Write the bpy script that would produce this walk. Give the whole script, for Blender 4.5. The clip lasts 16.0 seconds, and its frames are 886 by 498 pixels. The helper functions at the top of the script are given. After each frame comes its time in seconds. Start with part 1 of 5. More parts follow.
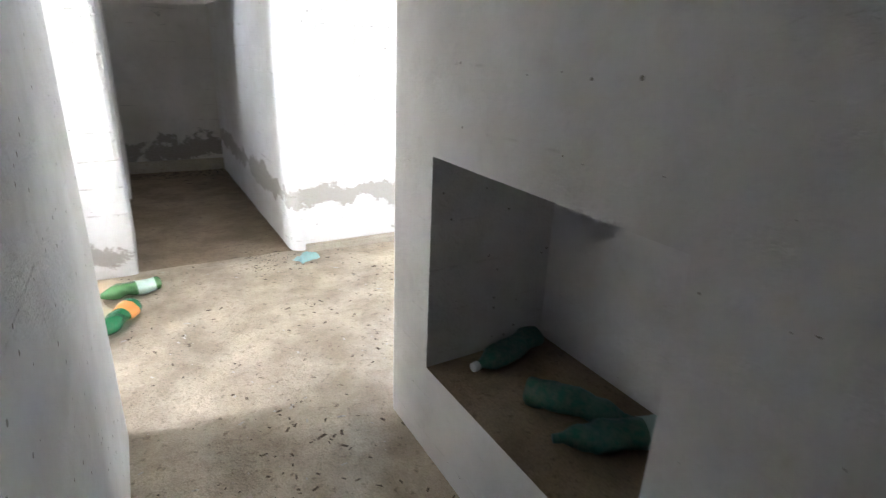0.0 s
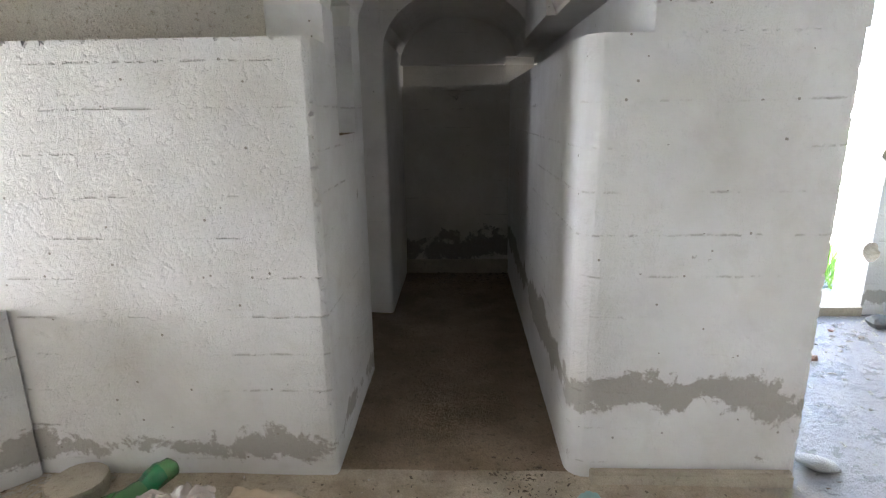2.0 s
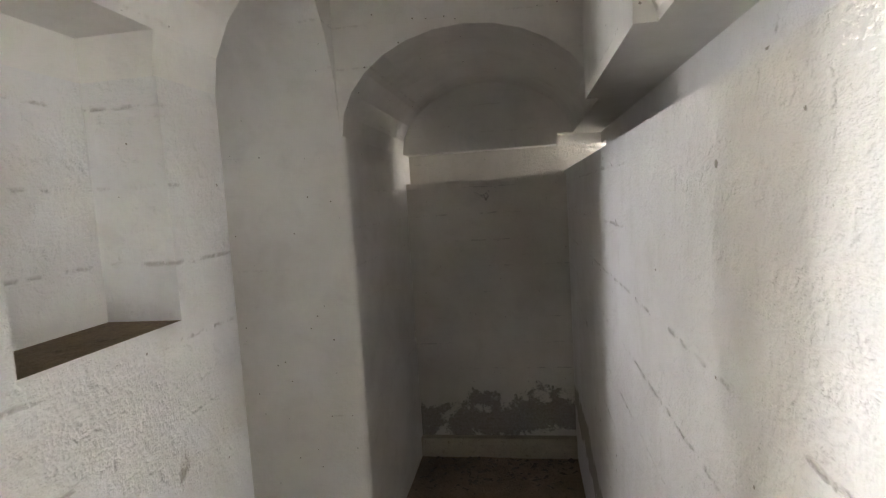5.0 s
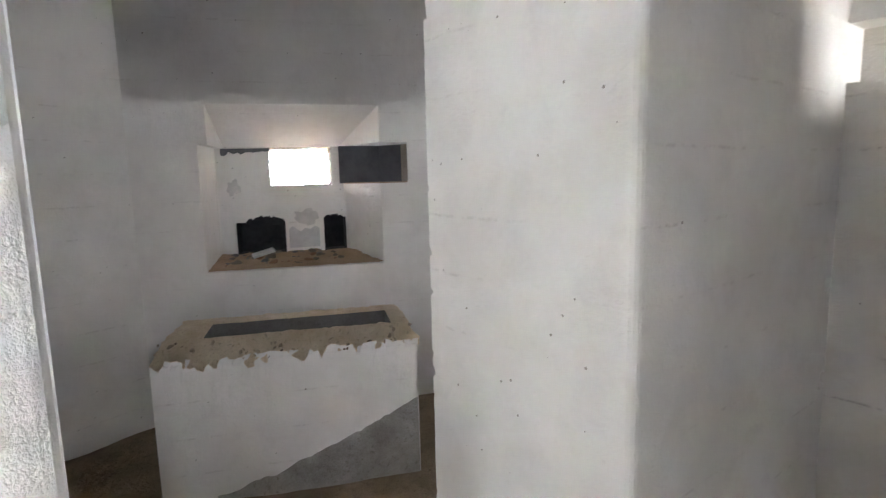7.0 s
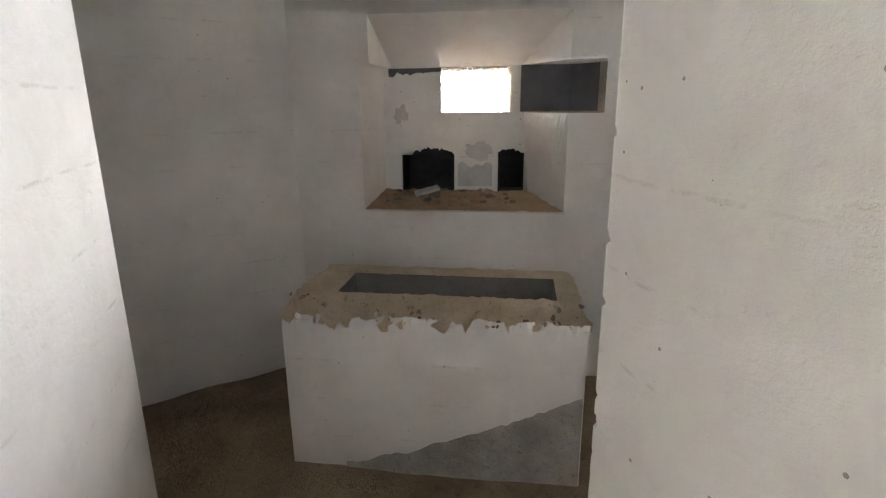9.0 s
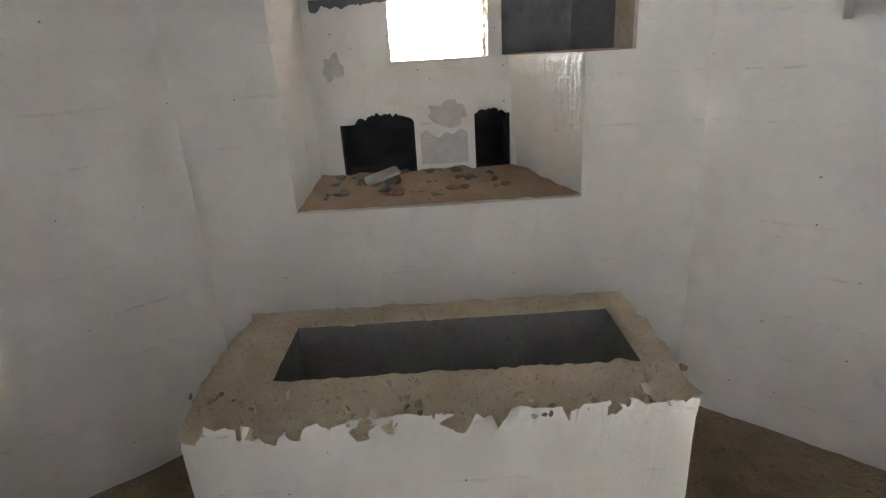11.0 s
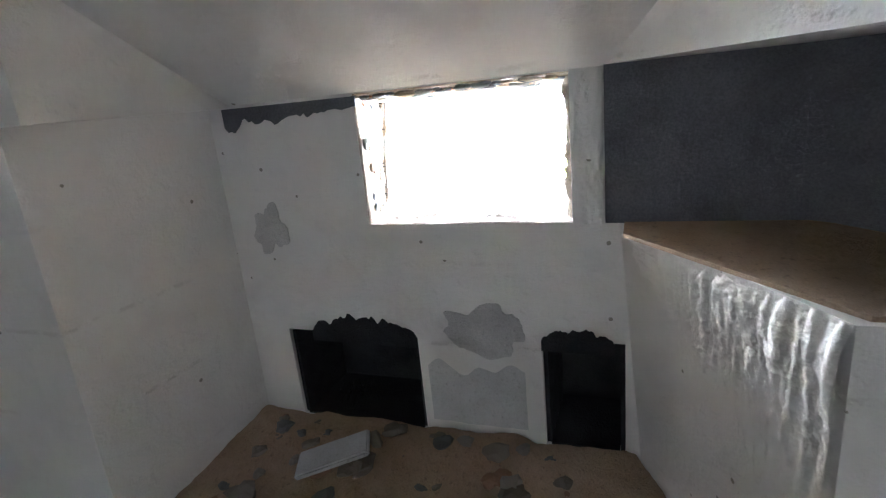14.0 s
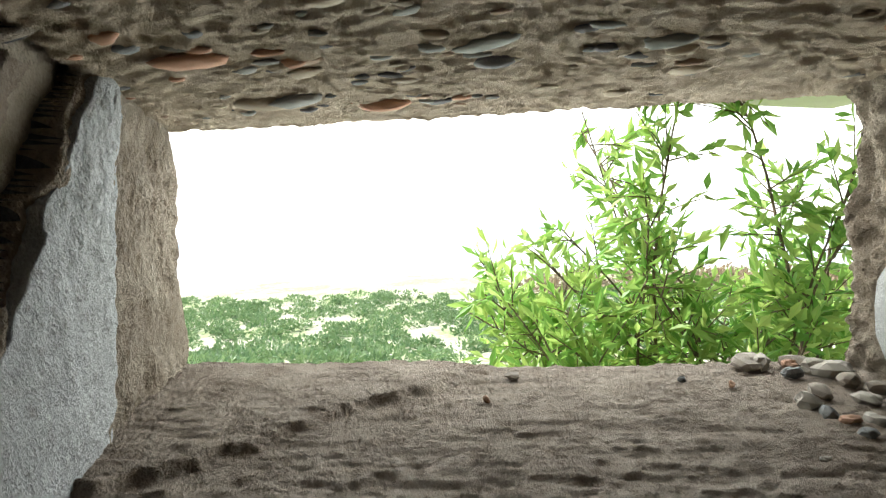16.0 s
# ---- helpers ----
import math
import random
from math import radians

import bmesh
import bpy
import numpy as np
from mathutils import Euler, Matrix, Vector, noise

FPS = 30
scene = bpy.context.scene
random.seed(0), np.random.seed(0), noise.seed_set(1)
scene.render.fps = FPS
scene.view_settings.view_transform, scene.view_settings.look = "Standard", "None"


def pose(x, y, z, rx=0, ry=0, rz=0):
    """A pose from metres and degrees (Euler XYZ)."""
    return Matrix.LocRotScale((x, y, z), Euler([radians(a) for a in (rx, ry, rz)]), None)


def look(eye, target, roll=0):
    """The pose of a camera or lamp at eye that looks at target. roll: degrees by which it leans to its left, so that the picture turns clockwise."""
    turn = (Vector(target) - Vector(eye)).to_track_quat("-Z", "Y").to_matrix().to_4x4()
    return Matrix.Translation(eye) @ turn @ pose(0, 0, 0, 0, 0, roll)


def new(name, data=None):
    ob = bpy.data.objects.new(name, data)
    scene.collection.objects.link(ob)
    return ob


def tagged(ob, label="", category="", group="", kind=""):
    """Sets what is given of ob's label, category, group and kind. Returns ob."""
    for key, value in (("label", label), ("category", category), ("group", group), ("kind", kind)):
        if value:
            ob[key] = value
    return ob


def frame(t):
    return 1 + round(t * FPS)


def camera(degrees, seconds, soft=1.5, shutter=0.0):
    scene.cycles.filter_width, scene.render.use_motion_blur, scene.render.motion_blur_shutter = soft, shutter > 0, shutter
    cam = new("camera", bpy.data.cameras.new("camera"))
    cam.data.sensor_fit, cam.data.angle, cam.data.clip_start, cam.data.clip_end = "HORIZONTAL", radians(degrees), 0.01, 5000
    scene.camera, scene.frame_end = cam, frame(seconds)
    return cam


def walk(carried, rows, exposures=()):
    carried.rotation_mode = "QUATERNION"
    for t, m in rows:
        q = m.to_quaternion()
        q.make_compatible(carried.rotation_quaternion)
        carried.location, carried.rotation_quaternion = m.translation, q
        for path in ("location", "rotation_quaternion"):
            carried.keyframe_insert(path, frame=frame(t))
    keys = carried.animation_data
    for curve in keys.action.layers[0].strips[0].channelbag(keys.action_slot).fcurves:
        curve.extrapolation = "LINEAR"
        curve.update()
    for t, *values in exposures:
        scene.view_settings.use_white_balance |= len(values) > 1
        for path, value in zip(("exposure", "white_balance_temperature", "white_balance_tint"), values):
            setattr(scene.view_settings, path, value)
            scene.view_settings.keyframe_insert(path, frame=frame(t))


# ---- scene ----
cam = camera(79.0, 16.0, soft=1.2, shutter=0.15)
PATH = [
    (0, (-0.269, -0.050, 1.619), (0.677, 1.569, 0.923), 2.4),
    (0.5, (0.035, 0.427, 1.603), (0.404, 2.270, 0.921), 1.3),
    (1, (0.125, 1.062, 1.587), (0.242, 2.947, 0.930), 0.6),
    (1.5, (0.233, 1.584, 1.62), (0.222, 3.494, 1.028), -0.8),
    (2, (0.247, 1.865, 1.731), (0.176, 3.802, 1.239), -0.8),
    (2.5, (0.189, 2.051, 1.81), (0.107, 3.997, 1.356), -0.8),
    (3, (0.218, 2.309, 1.809), (0.077, 4.271, 1.445), -1.6),
    (3.5, (0.278, 2.729, 1.844), (0.138, 4.712, 1.618), -2.5),
    (6, (0.52, 4.641, 1.88), (-0.276, 6.472, 1.735), -3.8),
    (6.5, (0.413, 5.039, 1.813), (-0.797, 6.622, 1.645), -2.6),
    (7, (0.315, 5.306, 1.709), (-1.256, 6.512, 1.437), -1.4),
    (7.5, (0.155, 5.542, 1.636), (-1.595, 6.318, 1.055), -2.1),
    (8, (-0.028, 5.674, 1.556), (-1.742, 6.168, 0.651), -2.4),
    (8.5, (-0.129, 5.661, 1.59), (-1.89, 6.178, 0.796), -1.3),
    (9, (-0.217, 5.751, 1.722), (-2.07, 6.292, 1.198), -0.5),
    (11.5, (-1.401, 5.926, 1.697), (-3.096, 6.711, 0.981), -3.6),
    (12, (-1.555, 6.121, 1.797), (-3.33, 6.811, 1.187), -5.4),
    (12.5, (-1.826, 6.287, 1.822), (-3.665, 6.895, 1.328), -5.9),
    (13, (-2.042, 6.504, 1.816), (-3.96, 6.875, 1.387), -6.3),
    (13.5, (-2.19, 6.755, 1.801), (-4.143, 6.894, 1.394), -5.4),
    (14, (-2.439, 6.825, 1.918), (-4.36, 6.927, 1.369), -5.7),
    (14.5, (-2.703, 6.861, 1.849), (-4.684, 6.986, 1.602), -2.2),
    (15, (-3.071, 6.826, 1.857), (-5.036, 7.142, 1.66), -4.4),
    (15.5, (-3.46, 6.879, 1.855), (-5.365, 7.455, 1.638), -2.7),
    (16, (-3.553, 6.89, 1.807), (-5.445, 7.53, 1.692), -2.2),
]
EXPOSURES = [(0.0, 6.1, 5900, 17), (0.5, 5.5, 5900, 17), (1.0, 4.6, 5850, 17), (1.5, 4.48, 6100, 17), (2.5, 4.43, 6150, 17), (3.5, 4.73, 6200, 16), (6.0, 6.75, 6750, 18), (6.5, 7.1, 6150, 18), (7.0, 7.35, 6000, 18), (8.0, 7.1, 6500, 18),
             (8.5, 7.25, 6500, 18), (9.0, 6.95, 6550, 18), (11.5, 7.48, 6150, 17), (12.5, 7.03, 5900, 14), (13.5, 6.85, 5600, 14), (14.0, 6.65, 5700, 14), (14.5, 5.65, 5900, 13), (15.0, 4.55, 6900, 16), (15.5, 1.75, 6750, 7), (16.0, 0.93, 6500, 5)]
K = 0.85                          # metres to one unit of the plan
walk(cam, [(t, look(Vector(eye) * K, Vector(target) * K, roll)) for t, eye, target, roll in PATH], EXPOSURES)

# ---------------------------------------------------------------- light
SUN_TO = Vector((-0.62, -0.62, 1.25)).normalized()
world = bpy.data.worlds.new("sky")
scene.world = world
world.use_nodes = True
wn = world.node_tree.nodes
sky = wn.new("ShaderNodeTexSky")
sky.sky_type = 'NISHITA'
sky.sun_disc = False
sky.sun_elevation = math.asin(SUN_TO.z)
sky.sun_rotation = math.atan2(SUN_TO.x, SUN_TO.y)
sky.dust_density = 1.0
wn["Background"].inputs["Strength"].default_value = 0.15
world.node_tree.links.new(sky.outputs[0], wn["Background"].inputs["Color"])
sun_data = bpy.data.lights.new("sun", 'SUN')
sun_data.energy, sun_data.angle, sun_data.color = 4.5, radians(0.6), (1.0, 0.95, 0.87)
sun = new("sun", sun_data)
sun.matrix_world = look(SUN_TO * 30, (0, 0, 0))


def window_lamp(name, eye, target, width, height, watts, color=(0.93, 0.97, 1.0)):
    data = bpy.data.lights.new(name, 'AREA')
    data.shape, data.size, data.size_y, data.energy, data.color = 'RECTANGLE', width, height, watts, color
    ob = new(name, data)
    ob.matrix_world = look(eye, target)
    return ob


# ---------------------------------------------------------------- frames of reference
U = Vector((0.40933, 0.91239, 0.0))      # along the embrasure wall
N = Vector((-0.91239, 0.40933, 0.0))     # outwards through the embrasure


def un(u, n, z=0.0):
    return U * u + N * n + Vector((0, 0, z))


# daylight at the openings
window_lamp("left_opening_daylight", (-5.62, 3.1, 1.17), (0, 3.3, 0.6), 1.05, 1.7, 3.9)
window_lamp("doorway_daylight", (2.9, 6.68, 1.2), (2.9, 4.0, 0.7), 1.15, 2.2, 0.3, (0.82, 0.91, 1.0))
window_lamp("embrasure_daylight", un(4.84, 6.66, 1.79), un(4.84, 5.75, 1.42), 0.66, 0.23, 1.5)
window_lamp("vent_daylight", (1.83, 7.72, 2.1), (0, 7.66, 2.1), 0.18, 0.19, 0.22, (1.0, 0.95, 0.86))


# ---------------------------------------------------------------- mesh helpers
def mesh_of(name, bm, mats=(), smooth=False):
    me = bpy.data.meshes.new(name)
    bmesh.ops.recalc_face_normals(bm, faces=bm.faces)
    for f in bm.faces:
        f.smooth = smooth
    bm.to_mesh(me)
    bm.free()
    for m in mats:
        me.materials.append(m)
    return me


def thing(name, bm, mat, label="", category="", group="", kind="", smooth=False):
    return tagged(new(name, mesh_of(name, bm, [mat], smooth)), label, category, group, kind)


def part(name, bm, mat, parent, label="", smooth=False, kind=""):
    ob = new(name, mesh_of(name, bm, [mat], smooth))
    ob.parent = parent
    return tagged(ob, label, kind=kind)


def empty(name, m, label, category, group=""):
    ob = new(name)
    ob.matrix_world = m
    ob.empty_display_size = 0.05
    return tagged(ob, label, category, group)


def prism(bm, poly, z0, z1):
    lo = [bm.verts.new((p[0], p[1], z0)) for p in poly]
    hi = [bm.verts.new((p[0], p[1], z1)) for p in poly]
    faces = [bm.faces.new(lo), bm.faces.new(hi)]
    k = len(poly)
    for i in range(k):
        faces.append(bm.faces.new((lo[i], lo[(i + 1) % k], hi[(i + 1) % k], hi[i])))
    return faces


def hexa(bm, a, b):
    """A solid between two loops of the same number of points."""
    va, vb = [bm.verts.new(p) for p in a], [bm.verts.new(p) for p in b]
    bm.faces.new(va), bm.faces.new(vb)
    k = len(a)
    for i in range(k):
        bm.faces.new((va[i], va[(i + 1) % k], vb[(i + 1) % k], vb[i]))


def box(bm, x0, x1, y0, y1, z0, z1):
    prism(bm, [(x0, y0), (x1, y0), (x1, y1), (x0, y1)], z0, z1)


def round_uprights(bm, places, width, segments=3):
    """Rounds the upright edges that stand at the given places."""
    edges = []
    for e in bm.edges:
        a, b = e.verts
        if abs(a.co.x - b.co.x) + abs(a.co.y - b.co.y) < 1e-4:
            if any((a.co.xy - Vector(p)).length < 0.02 for p in places):
                edges.append(e)
    if edges:
        bmesh.ops.bevel(bm, geom=edges, offset=width, segments=segments, affect='EDGES', profile=0.5)


def carved(name, solid, cutters, mats, smooth=False):
    """The solid less the cutters, as a plain mesh."""
    base = new("tmp_solid", mesh_of("tmp", solid))
    extra = []
    for c in cutters:
        k = new("tmp_cut", mesh_of("tmp", c))
        extra.append(k)
        md = base.modifiers.new("cut", 'BOOLEAN')
        md.operation, md.object, md.solver = 'DIFFERENCE', k, 'EXACT'
    bpy.context.view_layer.update()
    me = bpy.data.meshes.new_from_object(base.evaluated_get(bpy.context.evaluated_depsgraph_get()))
    for o in (base, *extra):
        bpy.data.objects.remove(o)
    me.name = name
    me.materials.clear()
    for m in mats:
        me.materials.append(m)
    for f in me.polygons:
        f.material_index, f.use_smooth = 0, smooth
    return me


def refaced(me, mat, test):
    """Gives the faces that pass the test (centre, normal) another material."""
    me.materials.append(mat)
    k = len(me.materials) - 1
    for f in me.polygons:
        if test(f.center, f.normal):
            f.material_index = k
    return me


def arch_loop(half, spring, rise, steps=14, low=None):
    """Points (across, up) of an arched opening, from foot to foot."""
    pts = [] if low is None else [(-half, low)]
    for i in range(steps + 1):
        a = math.pi * (1 - i / steps)
        pts.append((half * math.cos(a), spring + rise * math.sin(a)))
    if low is not None:
        pts.append((half, low))
    return pts


# ---------------------------------------------------------------- materials
def nodes_of(name):
    m = bpy.data.materials.new(name)
    m.use_nodes = True
    return m, m.node_tree.nodes, m.node_tree.links, m.node_tree.nodes["Principled BSDF"]


def noise_tex(nt, ln, vec, scale, detail=6, rough=0.6, dist=0.0):
    t = nt.new("ShaderNodeTexNoise")
    t.inputs["Scale"].default_value, t.inputs["Detail"].default_value = scale, detail
    t.inputs["Roughness"].default_value, t.inputs["Distortion"].default_value = rough, dist
    ln.new(vec, t.inputs["Vector"])
    return t.outputs["Fac"]


def ramp(nt, ln, fac, stops):
    r = nt.new("ShaderNodeValToRGB")
    while len(r.color_ramp.elements) < len(stops):
        r.color_ramp.elements.new(0.5)
    for e, (p, c) in zip(r.color_ramp.elements, stops):
        e.position = p
        e.color = (c, c, c, 1) if isinstance(c, (int, float)) else (*c, 1)
    ln.new(fac, r.inputs[0])
    return r.outputs[0]


def mix(nt, ln, fac, a, b, blend='MIX'):
    m = nt.new("ShaderNodeMix")
    m.data_type, m.blend_type = 'RGBA', blend
    for key, v in (("Factor", fac), ("A", a), ("B", b)):
        sock = [s for s in m.inputs if s.name == key and (s.type == 'RGBA' if key != "Factor" else s.type == 'VALUE')][0]
        if isinstance(v, (int, float)):
            sock.default_value = v
        elif isinstance(v, tuple):
            sock.default_value = (*v, 1)
        else:
            ln.new(v, sock)
    return [s for s in m.outputs if s.type == 'RGBA'][0]


def math_node(nt, ln, op, a, b=0.0, c=0.0):
    m = nt.new("ShaderNodeMath")
    m.operation = op
    for i, v in enumerate((a, b, c)):
        if isinstance(v, (int, float)):
            m.inputs[i].default_value = v
        else:
            ln.new(v, m.inputs[i])
    return m.outputs[0]


def bump(nt, ln, bsdf, height, strength, distance):
    b = nt.new("ShaderNodeBump")
    b.inputs["Strength"].default_value, b.inputs["Distance"].default_value = strength, distance
    ln.new(height, b.inputs["Height"])
    ln.new(b.outputs[0], bsdf.inputs["Normal"])


def limewash(name, white=(0.76, 0.755, 0.74), grime=(0.47, 0.44, 0.38), bare=(0.33, 0.30, 0.25), peel=0.9, boards=1.0, dirt=0.5, height=0.46, reach=0.20, band_gain=0.28, relief=1.0, pits=1.0):
    """Whitewashed board-marked concrete: cast lines, pits, stains and a band where the wash has peeled."""
    m, nt, ln, bsdf = nodes_of(name)
    pos = nt.new("ShaderNodeTexCoord").outputs["Object"]
    sep = nt.new("ShaderNodeSeparateXYZ")
    ln.new(pos, sep.inputs[0])
    big = noise_tex(nt, ln, pos, 1.3, 5, 0.6)
    mid = noise_tex(nt, ln, pos, 6.0, 8, 0.65, 0.3)
    fine = noise_tex(nt, ln, pos, 55.0, 6, 0.7)
    grain = noise_tex(nt, ln, pos, 260.0, 3, 0.6)
    col = mix(nt, ln, ramp(nt, ln, big, [(0.38, 0.0), (0.72, dirt)]), white, grime)
    col = mix(nt, ln, ramp(nt, ln, mid, [(0.52, 0.0), (0.78, 0.55 * dirt)]), col, grime)
    # cast lines of the boards
    wob = math_node(nt, ln, 'MULTIPLY_ADD', mid, 0.022, sep.outputs["Z"])
    line = math_node(nt, ln, 'FRACT', math_node(nt, ln, 'DIVIDE', wob, 0.187))
    near = math_node(nt, ln, 'ABSOLUTE', math_node(nt, ln, 'SUBTRACT', line, 0.5))
    mask = ramp(nt, ln, noise_tex(nt, ln, pos, 2.1, 3, 0.5), [(0.46, 0.0), (0.56, 1.0)])
    seam = math_node(nt, ln, 'MULTIPLY', ramp(nt, ln, near, [(0.008, 1.0), (0.034, 0.0)]), mask)
    seam = math_node(nt, ln, 'MULTIPLY', seam, ramp(nt, ln, noise_tex(nt, ln, pos, 16.0, 4, 0.7), [(0.48, 0.0), (0.58, boards)]))
    col = mix(nt, ln, math_node(nt, ln, 'MULTIPLY', seam, 0.42), col, bare)
    # pits, most of them in rows along the cast lines
    row = ramp(nt, ln, near, [(0.03, 1.0), (0.10, 0.0)])
    hole = 0.0
    for scale, share, width in ((12.0, 0.95, 0.12), (26.0, 0.90, 0.19)):
        vor = nt.new("ShaderNodeTexVoronoi")
        vor.inputs["Scale"].default_value = scale
        ln.new(pos, vor.inputs["Vector"])
        pick = nt.new("ShaderNodeSeparateColor")
        ln.new(vor.outputs["Color"], pick.inputs[0])
        keen = math_node(nt, ln, 'MULTIPLY_ADD', row, 0.45, pick.outputs[0])
        size = math_node(nt, ln, 'MULTIPLY', math_node(nt, ln, 'GREATER_THAN', keen, share), width * pits)
        size = math_node(nt, ln, 'MULTIPLY', size, math_node(nt, ln, 'MULTIPLY_ADD', pick.outputs[1], 0.8, 0.35))
        pit = math_node(nt, ln, 'LESS_THAN', math_node(nt, ln, 'MULTIPLY_ADD', fine, 0.10, vor.outputs["Distance"]), size)
        hole = math_node(nt, ln, 'MAXIMUM', pit, hole)
    col = mix(nt, ln, math_node(nt, ln, 'MULTIPLY', hole, 0.75), col, (0.2, 0.17, 0.13))
    drop_out = noise_tex(nt, ln, pos, 15.0, 7, 0.7, 0.6)
    # peeled patches, thickest in a band near knee height
    band = math_node(nt, ln, 'ABSOLUTE', math_node(nt, ln, 'SUBTRACT', math_node(nt, ln, 'MULTIPLY_ADD', big, 0.25, sep.outputs["Z"]), height + 0.125))
    band = ramp(nt, ln, band, [(0.02, band_gain), (reach, 0.0)])
    edge = math_node(nt, ln, 'ADD', noise_tex(nt, ln, pos, 3.4, 9, 0.62, 0.5), band)
    edge = math_node(nt, ln, 'MULTIPLY_ADD', fine, 0.16, math_node(nt, ln, 'SUBTRACT', edge, 0.08))
    edge = math_node(nt, ln, 'MULTIPLY_ADD', drop_out, 0.30, math_node(nt, ln, 'SUBTRACT', edge, 0.15))
    peeled = math_node(nt, ln, 'MULTIPLY', ramp(nt, ln, edge, [(0.69, 0.0), (0.74, 1.0)]), peel)
    rough_bare = mix(nt, ln, fine, (0.40, 0.38, 0.34), bare)
    col = mix(nt, ln, peeled, col, rough_bare)
    ln.new(col, bsdf.inputs["Base Color"])
    bsdf.inputs["Roughness"].default_value = 0.88
    bsdf.inputs["Specular IOR Level"].default_value = 0.25
    h = math_node(nt, ln, 'MULTIPLY_ADD', mid, 0.9, math_node(nt, ln, 'MULTIPLY', fine, 0.5))
    drop = noise_tex(nt, ln, pos, 24.0, 4, 0.55)
    h = math_node(nt, ln, 'MULTIPLY_ADD', ramp(nt, ln, drop, [(0.33, 0.0), (0.42, 1.0)]), 0.16, h)
    h = math_node(nt, ln, 'MULTIPLY_ADD', grain, 0.10, h)
    h = math_node(nt, ln, 'SUBTRACT', h, math_node(nt, ln, 'MULTIPLY', peeled, 0.28))
    h = math_node(nt, ln, 'SUBTRACT', h, math_node(nt, ln, 'MULTIPLY', hole, 0.9))
    h = math_node(nt, ln, 'SUBTRACT', h, math_node(nt, ln, 'MULTIPLY', seam, 0.5))
    bump(nt, ln, bsdf, h, 0.85 * relief, 0.014)
    return m


def mottled(name, a, b, c=None, scale=4.0, rough=0.9, relief=0.015, strength=0.8):
    """Earth, bare concrete or stone: two colours at two scales with relief."""
    m, nt, ln, bsdf = nodes_of(name)
    pos = nt.new("ShaderNodeTexCoord").outputs["Object"]
    one = noise_tex(nt, ln, pos, scale, 7, 0.62, 0.2)
    two = noise_tex(nt, ln, pos, scale * 9, 6, 0.7)
    three = noise_tex(nt, ln, pos, scale * 45, 4, 0.65)
    col = mix(nt, ln, ramp(nt, ln, one, [(0.36, 0.0), (0.66, 1.0)]), a, b)
    if c:
        col = mix(nt, ln, ramp(nt, ln, two, [(0.56, 0.0), (0.68, 0.8)]), col, c)
    col = mix(nt, ln, ramp(nt, ln, three, [(0.35, 0.35), (0.6, 0.0)]), col, tuple(v * 0.45 for v in a))
    ln.new(col, bsdf.inputs["Base Color"])
    bsdf.inputs["Roughness"].default_value = rough
    bsdf.inputs["Specular IOR Level"].default_value = 0.25
    h = math_node(nt, ln, 'MULTIPLY_ADD', two, 0.6, one)
    h = math_node(nt, ln, 'MULTIPLY_ADD', three, 0.25, h)
    bump(nt, ln, bsdf, h, strength, relief)
    return m


def per_object(name, colors, rough=0.75, scale=30.0):
    """A material whose colour changes from object to object."""
    m, nt, ln, bsdf = nodes_of(name)
    info = nt.new("ShaderNodeObjectInfo")
    r = nt.new("ShaderNodeValToRGB")
    r.color_ramp.interpolation = 'CONSTANT'
    while len(r.color_ramp.elements) < len(colors):
        r.color_ramp.elements.new(0.5)
    for i, (e, c) in enumerate(zip(r.color_ramp.elements, colors)):
        e.position, e.color = i / len(colors), (*c, 1)
    ln.new(info.outputs["Random"], r.inputs[0])
    pos = nt.new("ShaderNodeTexCoord").outputs["Object"]
    f = noise_tex(nt, ln, pos, scale, 5, 0.6)
    col = mix(nt, ln, ramp(nt, ln, f, [(0.40, 0.0), (0.7, 0.3)]), r.outputs[0], (0.36, 0.31, 0.24))
    ln.new(col, bsdf.inputs["Base Color"])
    bsdf.inputs["Roughness"].default_value = rough
    bump(nt, ln, bsdf, f, 0.4, 0.004)
    return m


def leafy(name, a, b, back=0.35):
    m, nt, ln, bsdf = nodes_of(name)
    geo = nt.new("ShaderNodeNewGeometry")
    col = mix(nt, ln, geo.outputs["Random Per Island"], a, b)
    ln.new(col, bsdf.inputs["Base Color"])
    bsdf.inputs["Roughness"].default_value = 0.45
    tr = nt.new("ShaderNodeBsdfTranslucent")
    ln.new(col, tr.inputs["Color"])
    ms = nt.new("ShaderNodeMixShader")
    ms.inputs[0].default_value = back
    ln.new(bsdf.outputs[0], ms.inputs[1])
    ln.new(tr.outputs[0], ms.inputs[2])
    ln.new(ms.outputs[0], nt["Material Output"].inputs["Surface"])
    return m


def plain(name, color, rough=0.6, metal=0.0, trans=0.0, alpha=1.0, speckle=0.25, scale=40.0):
    m, nt, ln, bsdf = nodes_of(name)
    pos = nt.new("ShaderNodeTexCoord").outputs["Object"]
    f = noise_tex(nt, ln, pos, scale, 5, 0.6)
    col = mix(nt, ln, ramp(nt, ln, f, [(0.4, 0.0), (0.75, speckle)]), color, (0.36, 0.31, 0.24))
    ln.new(col, bsdf.inputs["Base Color"])
    bsdf.inputs["Roughness"].default_value = rough
    bsdf.inputs["Metallic"].default_value = metal
    bsdf.inputs["Transmission Weight"].default_value = trans
    bsdf.inputs["Alpha"].default_value = alpha
    bump(nt, ln, bsdf, f, 0.25, 0.004)
    return m


